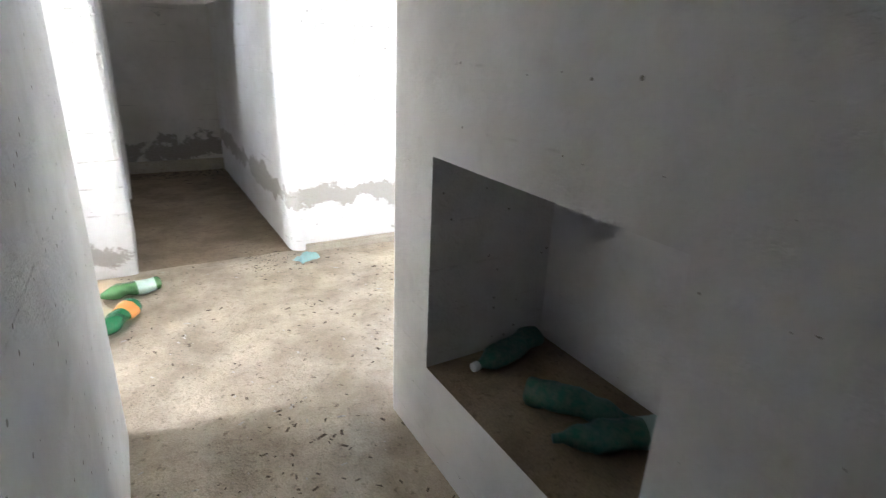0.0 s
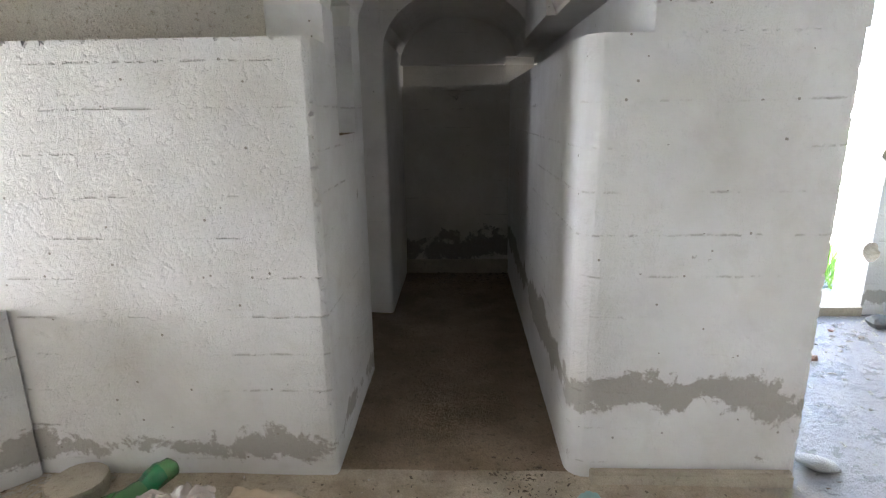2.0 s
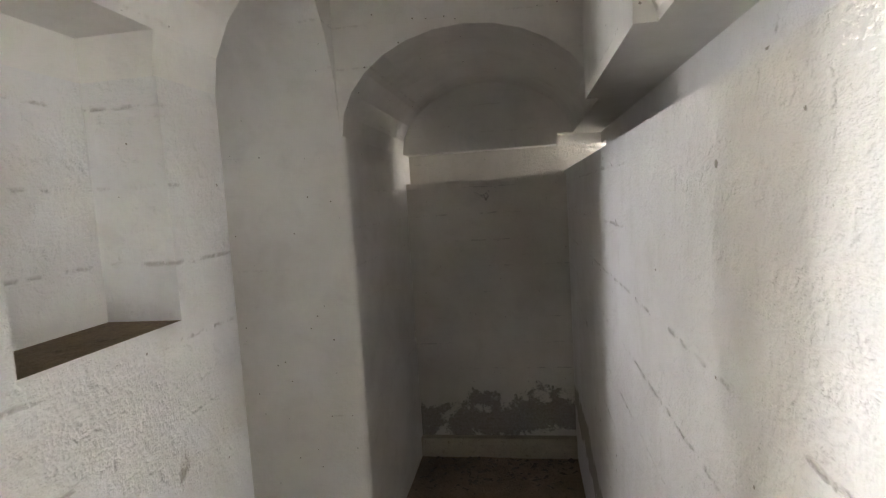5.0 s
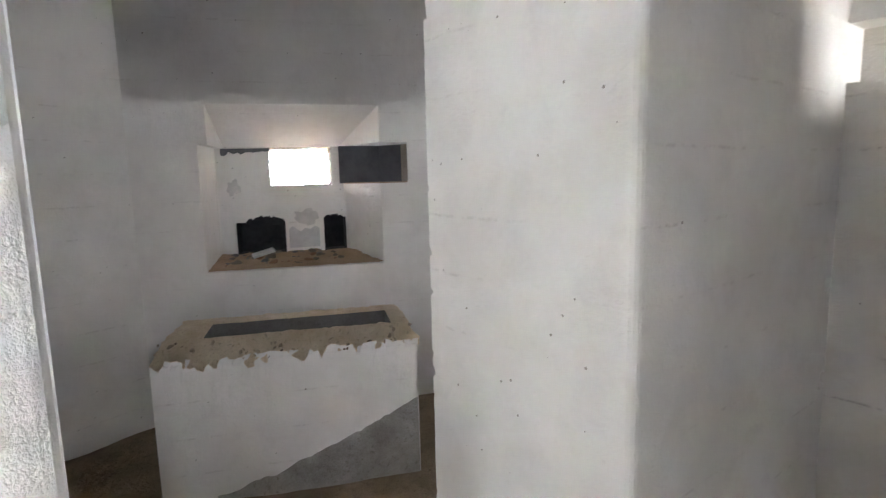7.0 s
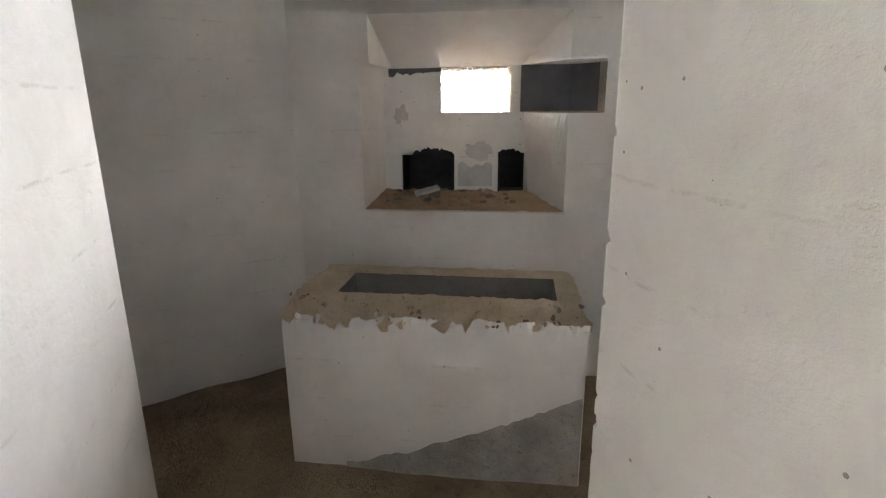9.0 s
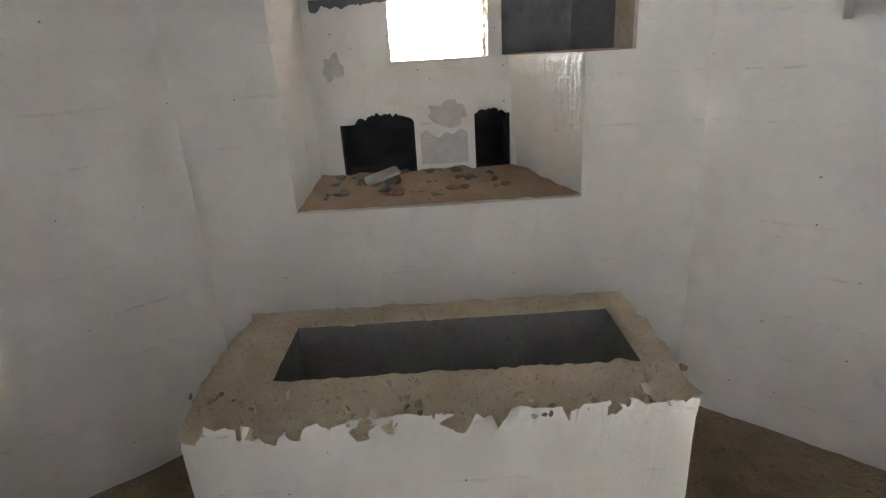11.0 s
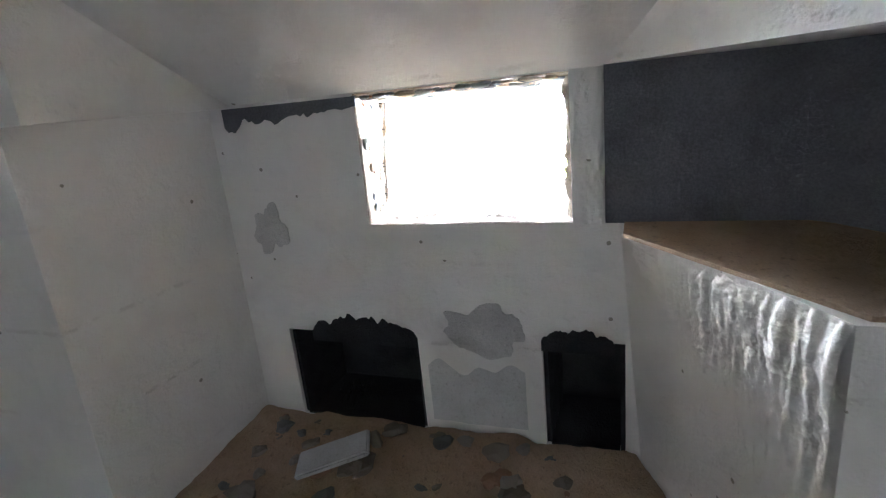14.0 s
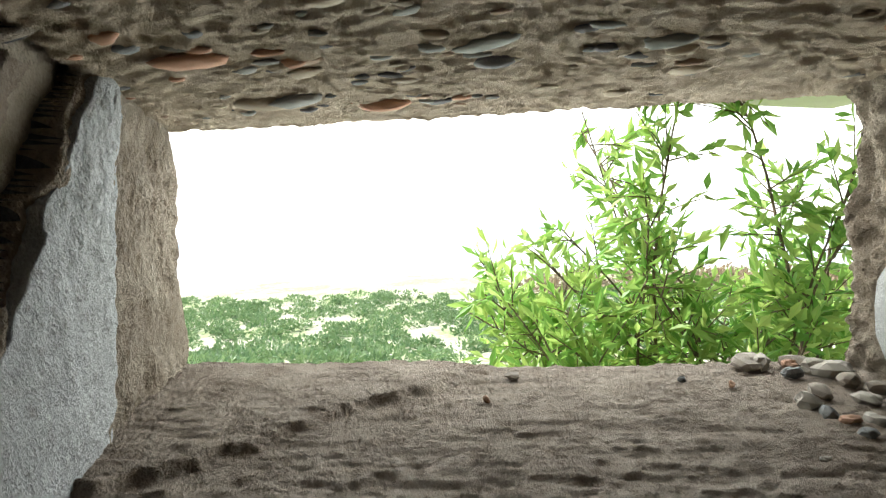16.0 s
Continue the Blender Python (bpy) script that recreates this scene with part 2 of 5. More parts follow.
WASH = limewash("whitewashed_concrete", peel=0.8, height=0.14, reach=0.13)
WASH_PIER = limewash("whitewashed_concrete_pier", height=0.43, reach=0.17, band_gain=0.36)
WASH_END = limewash("damp_whitewashed_concrete", white=(0.66, 0.63, 0.57), bare=(0.10, 0.085, 0.06), peel=0.9, boards=0.8, dirt=0.8, height=0.26, reach=0.28, band_gain=0.38)
WASH_ENTRY = limewash("whitewashed_concrete_entrance", white=(0.76, 0.745, 0.715), peel=0.0, boards=0.4, dirt=0.6)
WASH_CHAMBER = limewash("whitewashed_concrete_chamber", white=(0.79, 0.77, 0.725), peel=0.0, boards=0.55, dirt=0.45, relief=0.5, pits=0.8)
BARE = mottled("bare_concrete", (0.40, 0.35, 0.27), (0.52, 0.46, 0.36), (0.26, 0.22, 0.17), 5.0)
def damp_floor():
    """Dusty concrete, damp by the doorway, with the sky's sheen painted in grey-blue."""
    m = mottled("dusty_damp_concrete_floor", (0.33, 0.27, 0.195), (0.58, 0.495, 0.375), (0.17, 0.13, 0.09), 2.9, 0.85, 0.02, 1.0)
    nt, ln = m.node_tree.nodes, m.node_tree.links
    bsdf = nt["Principled BSDF"]
    pos = nt.new("ShaderNodeTexCoord").outputs["Object"]
    sep = nt.new("ShaderNodeSeparateXYZ")
    ln.new(pos, sep.inputs[0])
    edge = math_node(nt, ln, 'MULTIPLY_ADD', noise_tex(nt, ln, pos, 2.2, 6, 0.65), 0.9, sep.outputs["X"])
    wet = ramp(nt, ln, math_node(nt, ln, 'DIVIDE', edge, 4.0), [(0.50, 0.0), (0.60, 1.0)])
    patch = noise_tex(nt, ln, pos, 3.5, 7, 0.7)
    was = bsdf.inputs["Base Color"].links[0].from_socket
    grey = mix(nt, ln, ramp(nt, ln, patch, [(0.40, 0.0), (0.62, 1.0)]), (0.11, 0.115, 0.125), (0.22, 0.22, 0.225))
    ln.new(mix(nt, ln, math_node(nt, ln, 'MULTIPLY', wet, 0.85), was, grey), bsdf.inputs["Base Color"])
    gloss = math_node(nt, ln, 'MULTIPLY', wet, ramp(nt, ln, patch, [(0.42, 0.6), (0.60, 0.25)]))
    ln.new(math_node(nt, ln, 'SUBTRACT', 0.85, gloss), bsdf.inputs["Roughness"])
    bsdf.inputs["Specular IOR Level"].default_value = 0.35
    return m


EARTH = mottled("brown_earth", (0.20, 0.145, 0.09), (0.36, 0.28, 0.185), (0.11, 0.08, 0.05), 3.0, 0.95, 0.03, 1.0)
FLOOR = damp_floor()
PASSAGE_EARTH = mottled("trodden_brown_earth", (0.22, 0.165, 0.11), (0.37, 0.29, 0.205), (0.13, 0.10, 0.065), 2.6, 0.95, 0.025, 1.0)
# near-black that puts the shade of holes and the jamb crack into the colour
SHADE_BLACK = mottled("shade_black_concrete", (0.022, 0.022, 0.026), (0.055, 0.055, 0.06), None, 6.0)
ROUGH = mottled("crumbling_concrete", (0.34, 0.28, 0.20), (0.46, 0.39, 0.30), (0.18, 0.135, 0.095), 9.0, 0.95, 0.03, 1.0)
CRUMBLE = mottled("yellowish_crumbled_concrete", (0.68, 0.55, 0.365), (0.83, 0.71, 0.53), (0.33, 0.235, 0.14), 8.0, 0.95, 0.05, 1.0)
PEBBLE = per_object("river_pebble", [(0.13, 0.14, 0.15), (0.26, 0.21, 0.15), (0.36, 0.17, 0.09), (0.19, 0.20, 0.18), (0.33, 0.27, 0.19), (0.09, 0.09, 0.10), (0.30, 0.20, 0.13), (0.16, 0.16, 0.15)], 0.92, 22.0)

# ---------------------------------------------------------------- plan
YF = 4.155                       # front wall of the passage block
XL, XR = -0.37, 0.75             # passage walls
YA, YB, YE = 5.31, 6.38, 7.67    # near section ends, alcove begins, alcove ends
LEDGE, TOP, LIP, ROOF = 2.0, 2.205, 2.28, 3.2
YN, XW, GROOVE = 4.42, -5.6, 2.04    # back of the grooves, far end of the front room, ledge of the front grooves
S_FAR, N_FAR = (-2.0, 5.27), (-1.16, 6.375)
CH = [Vector((*S_FAR, 0)), un(3.35, 3.75), un(2.9, 4.75), un(3.87, 5.6), un(5.90, 5.6), un(6.75, 4.85), un(6.5, 4.0), Vector((*N_FAR, 0))]
CH = [(p.x, p.y) for p in CH]


def structure(name, me_or_bm, mat, label, smooth=False):
    if isinstance(me_or_bm, bmesh.types.BMesh):
        me_or_bm = mesh_of(name, me_or_bm, [mat], smooth)
    return tagged(new(name, me_or_bm), label, name.split("_")[0], kind="structure")


def chips(a, b, count, lo, hi, seed):
    """Small ragged lumps along a line, to break a sharp edge with."""
    g = random.Random(seed)
    c = bmesh.new()
    a, b = Vector(a), Vector(b)
    for i in range(count):
        size = lo + (hi - lo) * g.random() ** 2.5
        at = a.lerp(b, (i + 0.5 + g.uniform(-0.15, 0.15)) / count)
        fresh = bmesh.ops.create_icosphere(c, subdivisions=2, radius=size)["verts"]
        off = Vector((i * 3.1, seed, 0))
        long_ = min(g.uniform(1.0, 2.2), 0.30 * (b - a).length / count / (size * 1.35))
        way = (b - a).normalized()
        for v in fresh:
            q = v.co * (1 + 0.75 * noise.noise(v.co * 70 + off))
            v.co = at + q + way * q.dot(way) * (long_ - 1)
    return c


def knock_out(at, size, seed):
    """A ragged lump to cut a knocked-out hole with."""
    c = bmesh.new()
    bmesh.ops.create_icosphere(c, subdivisions=3, radius=size)
    off = Vector((seed, seed * 2.1, 0))
    for v in c.verts:
        v.co = Vector(at) + v.co * (1 + 0.35 * noise.noise(v.co * 9 + off) + 0.2 * noise.noise(v.co * 25 + off))
    return c


# floors
def uneven_floor(name, x0, x1, y0, y1, step, z_of, mat, label):
    bm = bmesh.new()
    nx, ny = int((x1 - x0) / step) + 1, int((y1 - y0) / step) + 1
    grid = [[bm.verts.new((x0 + (x1 - x0) * i / nx, y0 + (y1 - y0) * j / ny, 0)) for j in range(ny + 1)] for i in range(nx + 1)]
    for col in grid:
        for v in col:
            v.co.z = z_of(v.co.x, v.co.y)
    for i in range(nx):
        for j in range(ny):
            bm.faces.new((grid[i][j], grid[i + 1][j], grid[i + 1][j + 1], grid[i][j + 1]))
    return structure(name, bm, mat, label, True)


def floor_height(x, y):
    v = Vector((x, y, 0.0))
    z = 0.010 * (noise.noise(v * 2.3) + 0.5 * noise.noise(v * 7.1) + 0.25 * noise.noise(v * 19.0)) - 0.004
    if x < -0.5 and y > 4.3:
        z += 0.09 * min(1.0, (-0.5 - x) / 0.9)
    return z


uneven_floor("floor", XW, 4.0, -2.0, 4.2, 0.05, floor_height, FLOOR, "dusty beige concrete floor strewn with grit")
uneven_floor("floor_passage", -5.2, 1.3, 4.2, 9.2, 0.05, floor_height, PASSAGE_EARTH, "trodden brown earth over the passage floor")
uneven_floor("floor_side_room", 1.3, 4.0, 4.2, 9.2, 0.05, floor_height, FLOOR, "damp grey concrete floor by the doorway, sky sheen in its colour")

# wall left of the passage: front face, passage side, chamber side
bm = bmesh.new()
left_plan = [(XW, YF), (XL, YF), (XL, YA), S_FAR, CH[1], CH[2], CH[3], (-5.2, 6.3), (XW, 5.0)]
prism(bm, left_plan, -0.1, TOP)
round_uprights(bm, [(XL, YF)], 0.03, 2)
round_uprights(bm, [(XL, YA)], 0.02, 3)
round_uprights(bm, [S_FAR], 0.14, 6)
niche = bmesh.new()
box(niche, XL - 0.20, XL + 0.3, 4.62, 5.05, 1.625, 2.31)
groove = bmesh.new()
box(groove, XW - 0.1, XL + 0.1, YF - 0.1, YN, GROOVE, TOP + 0.1)
structure("wall_left", refaced(refaced(carved("wall_left", bm, [niche, groove, chips((XL - 0.006, YF + 0.006, 0.05), (XL - 0.006, YF + 0.006, 1.98), 26, 0.006, 0.024, 3), chips((-2.4, YF, GROOVE), (XL - 0.1, YF, GROOVE), 24, 0.006, 0.022, 5)], [WASH]), EARTH, lambda p, n: n.z > 0.5 and 1.6 < p.z < 1.65), WASH_CHAMBER, lambda p, n: p.y > YA - 0.01 or p.x < -0.6 and n.y > -0.5 and p.y > 4.5), WASH, "whitewashed board-marked concrete wall with peeling paint near floor")

# pier to the right of the passage
bm = bmesh.new()
prism(bm, [(XR, YF), (1.84, YF), (1.84, 8.2), (XR, 8.2)], -0.1, GROOVE - 0.01)
round_uprights(bm, [(XR, YF)], 0.10, 5)
round_uprights(bm, [(1.84, YF)], 0.03, 2)
structure("wall_pier", carved("wall_pier", bm, [chips((XR + 0.13, YF, GROOVE - 0.01), (1.75, YF, GROOVE - 0.01), 12, 0.006, 0.02, 7), chips((1.83, YF + 0.01, 0.1), (1.83, YF + 0.01, 1.9), 24, 0.006, 0.024, 9)], [WASH_PIER]), WASH_PIER, "whitewashed concrete pier with a band of peeled paint")
bm = bmesh.new()
prism(bm, [(1.01, YF), (1.84, YF), (1.84, 7.60), (1.01, 7.60)], GROOVE - 0.01, LIP)
prism(bm, [(1.01, 7.82), (1.84, 7.82), (1.84, 8.2), (1.01, 8.2)], GROOVE - 0.01, LIP)
prism(bm, [(1.01, 7.60), (1.84, 7.60), (1.84, 7.82), (1.01, 7.82)], TOP, LIP)
structure("wall_pier_recess", bm, WASH, "whitewashed concrete at the back of a wall groove")

# end wall of the alcove, with its ledge
bm = bmesh.new()
prism(bm, [(-0.9, YE), (XR, YE), (XR, 8.2), (-0.9, 8.2)], -0.1, LEDGE)
prism(bm, [(XL, YE + 0.15), (1.01, YE + 0.15), (1.01, 8.2), (XL, 8.2)], LEDGE, TOP)
structure("wall_end", bm, WASH_END, "dirty whitewashed concrete end wall with damp stains")
bm = bmesh.new()
box(bm, XL, XR, YE - 0.06, YE, -0.05, 0.14)
structure("trim_end", bm, BARE, "low rough concrete kerb at the wall foot")

# pillar between the cross passage and the alcove
bm = bmesh.new()
prism(bm, [(XL, YB), (XL, 8.2), (-0.9, 8.9), CH[5], CH[6], N_FAR], -0.1, TOP)
round_uprights(bm, [(XL, YB)], 0.03, 4)
round_uprights(bm, [N_FAR], 0.012, 2)
structure("wall_pillar", carved("wall_pillar", bm, [chips((*N_FAR, 0.1), (*N_FAR, 2.15), 28, 0.006, 0.024, 11), knock_out((XL, 7.63, 1.27), 0.03, 4), knock_out((XL, 7.64, 0.90), 0.035, 6)], [WASH_CHAMBER]), WASH_CHAMBER, "whitewashed concrete pillar with a rounded corner")

# chamber: wall with the embrasure
bm = bmesh.new()
wall_zone = [un(3.87, 5.6), un(5.90, 5.6), un(6.0, 6.6), un(3.7, 6.6)]
prism(bm, [(p.x, p.y) for p in wall_zone], -0.1, ROOF)
cuts = []
c = bmesh.new()    # lower recess
hexa(c, [un(4.27, 5.58, 1.11), un(5.437, 5.58, 1.11), un(5.437, 5.58, 1.935), un(4.27, 5.58, 1.935)],
     [un(4.30, 6.03, 1.155), un(5.23, 6.03, 1.155), un(5.17, 6.03, 1.935), un(4.30, 6.03, 1.935)])
cuts.append(c)
c = bmesh.new()    # sloping soffit above it
hexa(c, [un(4.33, 5.58, 1.93), un(5.437, 5.58, 1.93), un(5.437, 5.58, 2.2), un(4.33, 5.58, 2.2)],
     [un(4.36, 6.03, 1.93), un(5.17, 6.03, 1.93), un(5.17, 6.03, 1.94), un(4.36, 6.03, 1.94)])
cuts.append(c)
c = bmesh.new()    # the slit itself
hexa(c, [un(4.684, 6.0, 1.664), un(5.102, 6.0, 1.664), un(5.102, 6.0, 1.938), un(4.684, 6.0, 1.938)],
     [un(4.465, 6.63, 1.638), un(5.20, 6.63, 1.638), un(5.20, 6.63, 1.928), un(4.465, 6.63, 1.928)])
cuts.append(c)
c = bmesh.new()    # pocket beside it
prism(c, [(p.x, p.y) for p in (un(5.165, 5.93), un(5.45, 5.55), un(5.60, 5.55), un(5.66, 5.80), un(5.50, 6.02), un(5.165, 6.02))], 1.665, 1.942)
cuts.append(c)
for u0, u1, z1 in ((4.41, 4.755, 1.40), (5.035, 5.20, 1.415)):
    c = bmesh.new()
    prism(c, [(p.x, p.y) for p in (un(u0, 5.9), un(u1, 5.9), un(u1, 6.25), un(u0, 6.25))], 1.16, z1)
    cuts.append(c)
structure("wall_embrasure", refaced(carved("wall_embrasure", bm, cuts, [WASH_CHAMBER]), ROUGH, lambda p, n: p.dot(N) > 6.06 and 4.3 < p.dot(U) < 5.3 and 1.6 < p.z < 2.0), WASH_CHAMBER, "dirty whitewashed concrete wall with a splayed firing embrasure")

# chamber: right wall with its own slot
bm = bmesh.new()
ra, rb = un(5.90, 5.6), un(6.75, 4.85)
d = (rb - ra).normalized()
o = Vector((-d.y, d.x, 0)) if Vector((-d.y, d.x, 0)).dot(N) > 0 else Vector((d.y, -d.x, 0))
prism(bm, [(p.x, p.y) for p in (ra, rb, rb + o * 0.9, ra + o * 0.9)], -0.1, ROOF)
c = bmesh.new()
q = ra + d * 0.38
prism(c, [(p.x, p.y) for p in (q - o * 0.05, q + d * 0.5 - o * 0.05, q + d * 0.5 + o * 0.3, q + o * 0.3)], 1.72, 1.96)
structure("wall_chamber_right", carved("wall_chamber_right", bm, [c], [WASH_CHAMBER]), WASH_CHAMBER, "dirty whitewashed concrete wall with a slot")

# roof of the passage block with its vaults
bm = bmesh.new()
prism(bm, [(XW, YF), (1.84, YF), (1.84, 8.2), (0.5, 9.2), (-5.2, 9.2), (-5.2, 5.5), (XW, 5.2)], TOP, ROOF)
cuts = []
mid_x, half = 0.22, 0.60
for y0, y1, rise in ((YF - 0.1, YA, 0.46), (YB, YE, 0.46)):
    c = bmesh.new()
    loop = arch_loop(half, TOP - 0.002, rise)
    hexa(c, [(mid_x + a, y0, z) for a, z in loop], [(mid_x + a, y1, z) for a, z in loop])
    cuts.append(c)
c = bmesh.new()
box(c, XL - 0.02, XR, YA, YB, TOP - 0.05, 2.95)
cuts.append(c)
c = bmesh.new()
across = Vector(N_FAR) - Vector(S_FAR)
middle = (Vector(N_FAR) + Vector(S_FAR)) / 2
wide, slim = arch_loop((YB - YA) / 2, TOP - 0.002, 0.72), arch_loop(0.5, TOP - 0.002, 0.70)
hexa(c, [(XL + 0.01, (YA + YB) / 2 + a, z) for a, z in wide], [(*(middle + across * a - Vector((0.03, -0.02))), z) for a, z in slim])
cuts.append(c)
c = bmesh.new()      # groove over the pier's ledge
box(c, 0.70, 1.01, YN - 0.05, YE + 0.15, TOP - 0.1, LIP)
cuts.append(c)
c = bmesh.new()      # notch that stands open above the passage mouth
box(c, -0.54, 1.01, YF - 0.1, YN, TOP - 0.1, 2.74)
cuts.append(c)
c = bmesh.new()      # upper part of the front groove
box(c, XW - 0.1, -0.50, YF - 0.1, YN, TOP - 0.1, 2.262)
cuts.append(c)
c = bmesh.new()
box(c, XL - 0.20, XL + 0.3, 4.62, 5.05, 2.1, 2.31)
cuts.append(c)
c = bmesh.new()
prism(c, CH, TOP - 0.05, 2.96)
cuts.append(c)
c = bmesh.new()
prism(c, [(p.x, p.y) for p in (un(3.6, 5.601), un(6.2, 5.601), un(6.2, 6.9), un(3.4, 6.9))], TOP - 0.05, ROOF + 0.1)
cuts.append(c)
c = bmesh.new()
box(c, 1.01, 2.0, YF - 0.1, 8.4, TOP - 0.1, LIP)
cuts.append(c)
structure("ceiling_vault", carved("ceiling_vault", bm, cuts, [WASH_CHAMBER]), WASH_CHAMBER, "whitewashed concrete vaults over passage and chamber")

# front room and the entrance corridor
bm = bmesh.new()
prism(bm, [(-0.465, -2.0), (-0.465, 2.253), (XW, 2.253), (XW, -2.0)], -0.1, 2.75)
round_uprights(bm, [(-0.465, 2.253)], 0.03, 3)
structure("wall_entrance_left", bm, WASH_ENTRY, "whitewashed concrete corridor wall, scuffed")
bm = bmesh.new()
prism(bm, [(0.64, -2.0), (0.64, 1.96), (4.0, 1.96), (4.0, -2.0)], -0.1, 2.75)
round_uprights(bm, [(0.64, 1.96)], 0.055, 4)
c = bmesh.new()
hexa(c, [(0.5, 0.56, 0.40), (0.5, 1.60, 0.40), (0.5, 1.60, 1.268), (0.5, 0.56, 1.268)], [(1.235, 0.52, 0.41), (1.235, 1.61, 0.41), (1.235, 1.61, 1.25), (1.235, 0.52, 1.25)])
structure("wall_entrance_right", refaced(carved("wall_entrance_right", bm, [c], [WASH_ENTRY]), EARTH, lambda p, n: n.z > 0.5 and p.x > 0.66 and 0.3 < p.z < 0.6), WASH_ENTRY, "whitewashed concrete corridor wall with a deep niche")
# unseen wall, added to close the corridor's rear against daylight
bm = bmesh.new()
box(bm, -0.6, 0.8, -2.3, -2.0, -0.1, 2.75)
structure("wall_back", bm, WASH, "unseen whitewashed wall added to close the corridor")
bm = bmesh.new()
box(bm, XW - 0.4, 4.3, -2.3, YF, 2.75, ROOF)
box(bm, 1.84, 4.3, YF, 6.7, 2.75, ROOF)
structure("ceiling_room", bm, WASH, "whitewashed concrete ceiling")
bm = bmesh.new()
box(bm, XW - 0.4, XW, 2.253, 2.55, -0.1, 2.75)
box(bm, XW - 0.4, XW, 3.65, YF + 0.9, -0.1, 2.75)
box(bm, XW - 0.4, XW, 2.55, 3.65, 2.05, 2.75)
box(bm, XW - 0.4, XW, 2.55, 3.65, -0.1, 0.3)
structure("wall_room_left", bm, WASH, "whitewashed concrete wall with a wide opening")
bm = bmesh.new()
box(bm, 3.86, 4.3, 1.96, 6.7, -0.1, 2.75)
structure("wall_room_right", refaced(carved("wall_room_right", bm, [knock_out((3.88, 5.96, 0.62), 0.13, 3)], [WASH]), BARE, lambda p, n: max(abs(n.x), abs(n.y), abs(n.z)) < 0.999), WASH, "whitewashed concrete wall with knocked-out holes")
bm = bmesh.new()
box(bm, 1.84, 2.30, 6.33, 6.7, -0.1, 2.75)
box(bm, 3.66, 3.86, 6.33, 6.7, -0.1, 2.75)
box(bm, 2.30, 3.66, 6.33, 6.7, 2.35, 2.75)
structure("wall_doorway", refaced(carved("wall_doorway", bm, [knock_out((3.68, 6.33, 1.36), 0.07, 8), knock_out((3.66, 6.33, 0.55), 0.08, 13)], [WASH]), BARE, lambda p, n: max(abs(n.x), abs(n.y), abs(n.z)) < 0.999), WASH, "whitewashed concrete wall with an open doorway")
bm = bmesh.new()
box(bm, 2.30, 3.66, 6.30, 6.72, -0.05, 0.07)
structure("door_1_sill", bm, BARE, "worn concrete door sill")

# rough back of the groove in the front wall
bm = bmesh.new()
box(bm, XW, XL - 0.26, YN - 0.008, YN + 0.03, GROOVE + 0.002, 2.258)
structure("trim_groove", bm, mottled("stained_groove_concrete", (0.50, 0.46, 0.37), (0.64, 0.60, 0.51), (0.27, 0.22, 0.15), 4.0, 0.95, 0.03, 1.0), "rough bare concrete at the back of a wall groove")
bm = bmesh.new()
box(bm, 0.86, 1.80, YF - 0.055, YF, -0.05, 0.06)
bmesh.ops.bevel(bm, geom=[e for e in bm.edges if e.calc_length() > 0.5], offset=0.015, segments=2, affect='EDGES')
structure("baseboard", bm, BARE, "low worn concrete plinth at the pier's foot")


# ---------------------------------------------------------------- outdoors
def terrain(x, y):
    p = Vector((x, y, 0)) - un(4.84, 6.6)
    n = p.dot(N)
    z = -0.12
    if n > 0.6:
        z -= 7.2 * min(1.0, (n - 0.6) / 34.0) ** 0.8
    z += 0.5 * noise.noise(Vector((x, y, 0)) * 0.06) * min(1.0, max(0.0, n - 2) / 20)
    return z


def land_material():
    """Dry grass and sand near by; the open plain far out is coloured pale as haze."""
    m, nt, ln, bsdf = nodes_of("scrubland")
    pos = nt.new("ShaderNodeTexCoord").outputs["Object"]
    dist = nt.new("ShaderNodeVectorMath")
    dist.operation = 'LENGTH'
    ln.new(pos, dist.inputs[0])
    # distance mask: whitens the ground's colour as haze would
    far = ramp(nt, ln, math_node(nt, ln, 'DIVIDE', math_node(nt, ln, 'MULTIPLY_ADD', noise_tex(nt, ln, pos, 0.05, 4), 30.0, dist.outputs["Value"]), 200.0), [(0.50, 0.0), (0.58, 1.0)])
    one = noise_tex(nt, ln, pos, 0.16, 6, 0.6)
    two = noise_tex(nt, ln, pos, 1.7, 6, 0.7)
    near = mix(nt, ln, ramp(nt, ln, one, [(0.42, 0.0), (0.58, 1.0)]), (0.50, 0.48, 0.36), (0.30, 0.36, 0.16))
    near = mix(nt, ln, ramp(nt, ln, two, [(0.45, 0.0), (0.7, 0.7)]), near, (0.58, 0.55, 0.46))
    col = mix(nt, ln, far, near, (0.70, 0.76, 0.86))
    ln.new(col, bsdf.inputs["Base Color"])
    bsdf.inputs["Roughness"].default_value = 0.95
    bump(nt, ln, bsdf, two, 0.6, 0.1)
    return m


LAND = land_material()
bm = bmesh.new()
center = un(4.84, 6.6)
prev = None
for r in [1.5 * 1.15 ** i for i in range(57)]:
    ring = []
    for k in range(96):
        a = 2 * math.pi * k / 96
        x, y = center.x + r * math.cos(a), center.y + r * math.sin(a)
        inside = -5.6 < x < 4.6 and -2.8 < y < 9.6
        ring.append(bm.verts.new((x - center.x, y - center.y, min(terrain(x, y), -0.3 if inside else 9))))
    if prev:
        for k in range(96):
            bm.faces.new((prev[k], prev[(k + 1) % 96], ring[(k + 1) % 96], ring[k]))
    else:
        bm.faces.new(ring)
    prev = ring
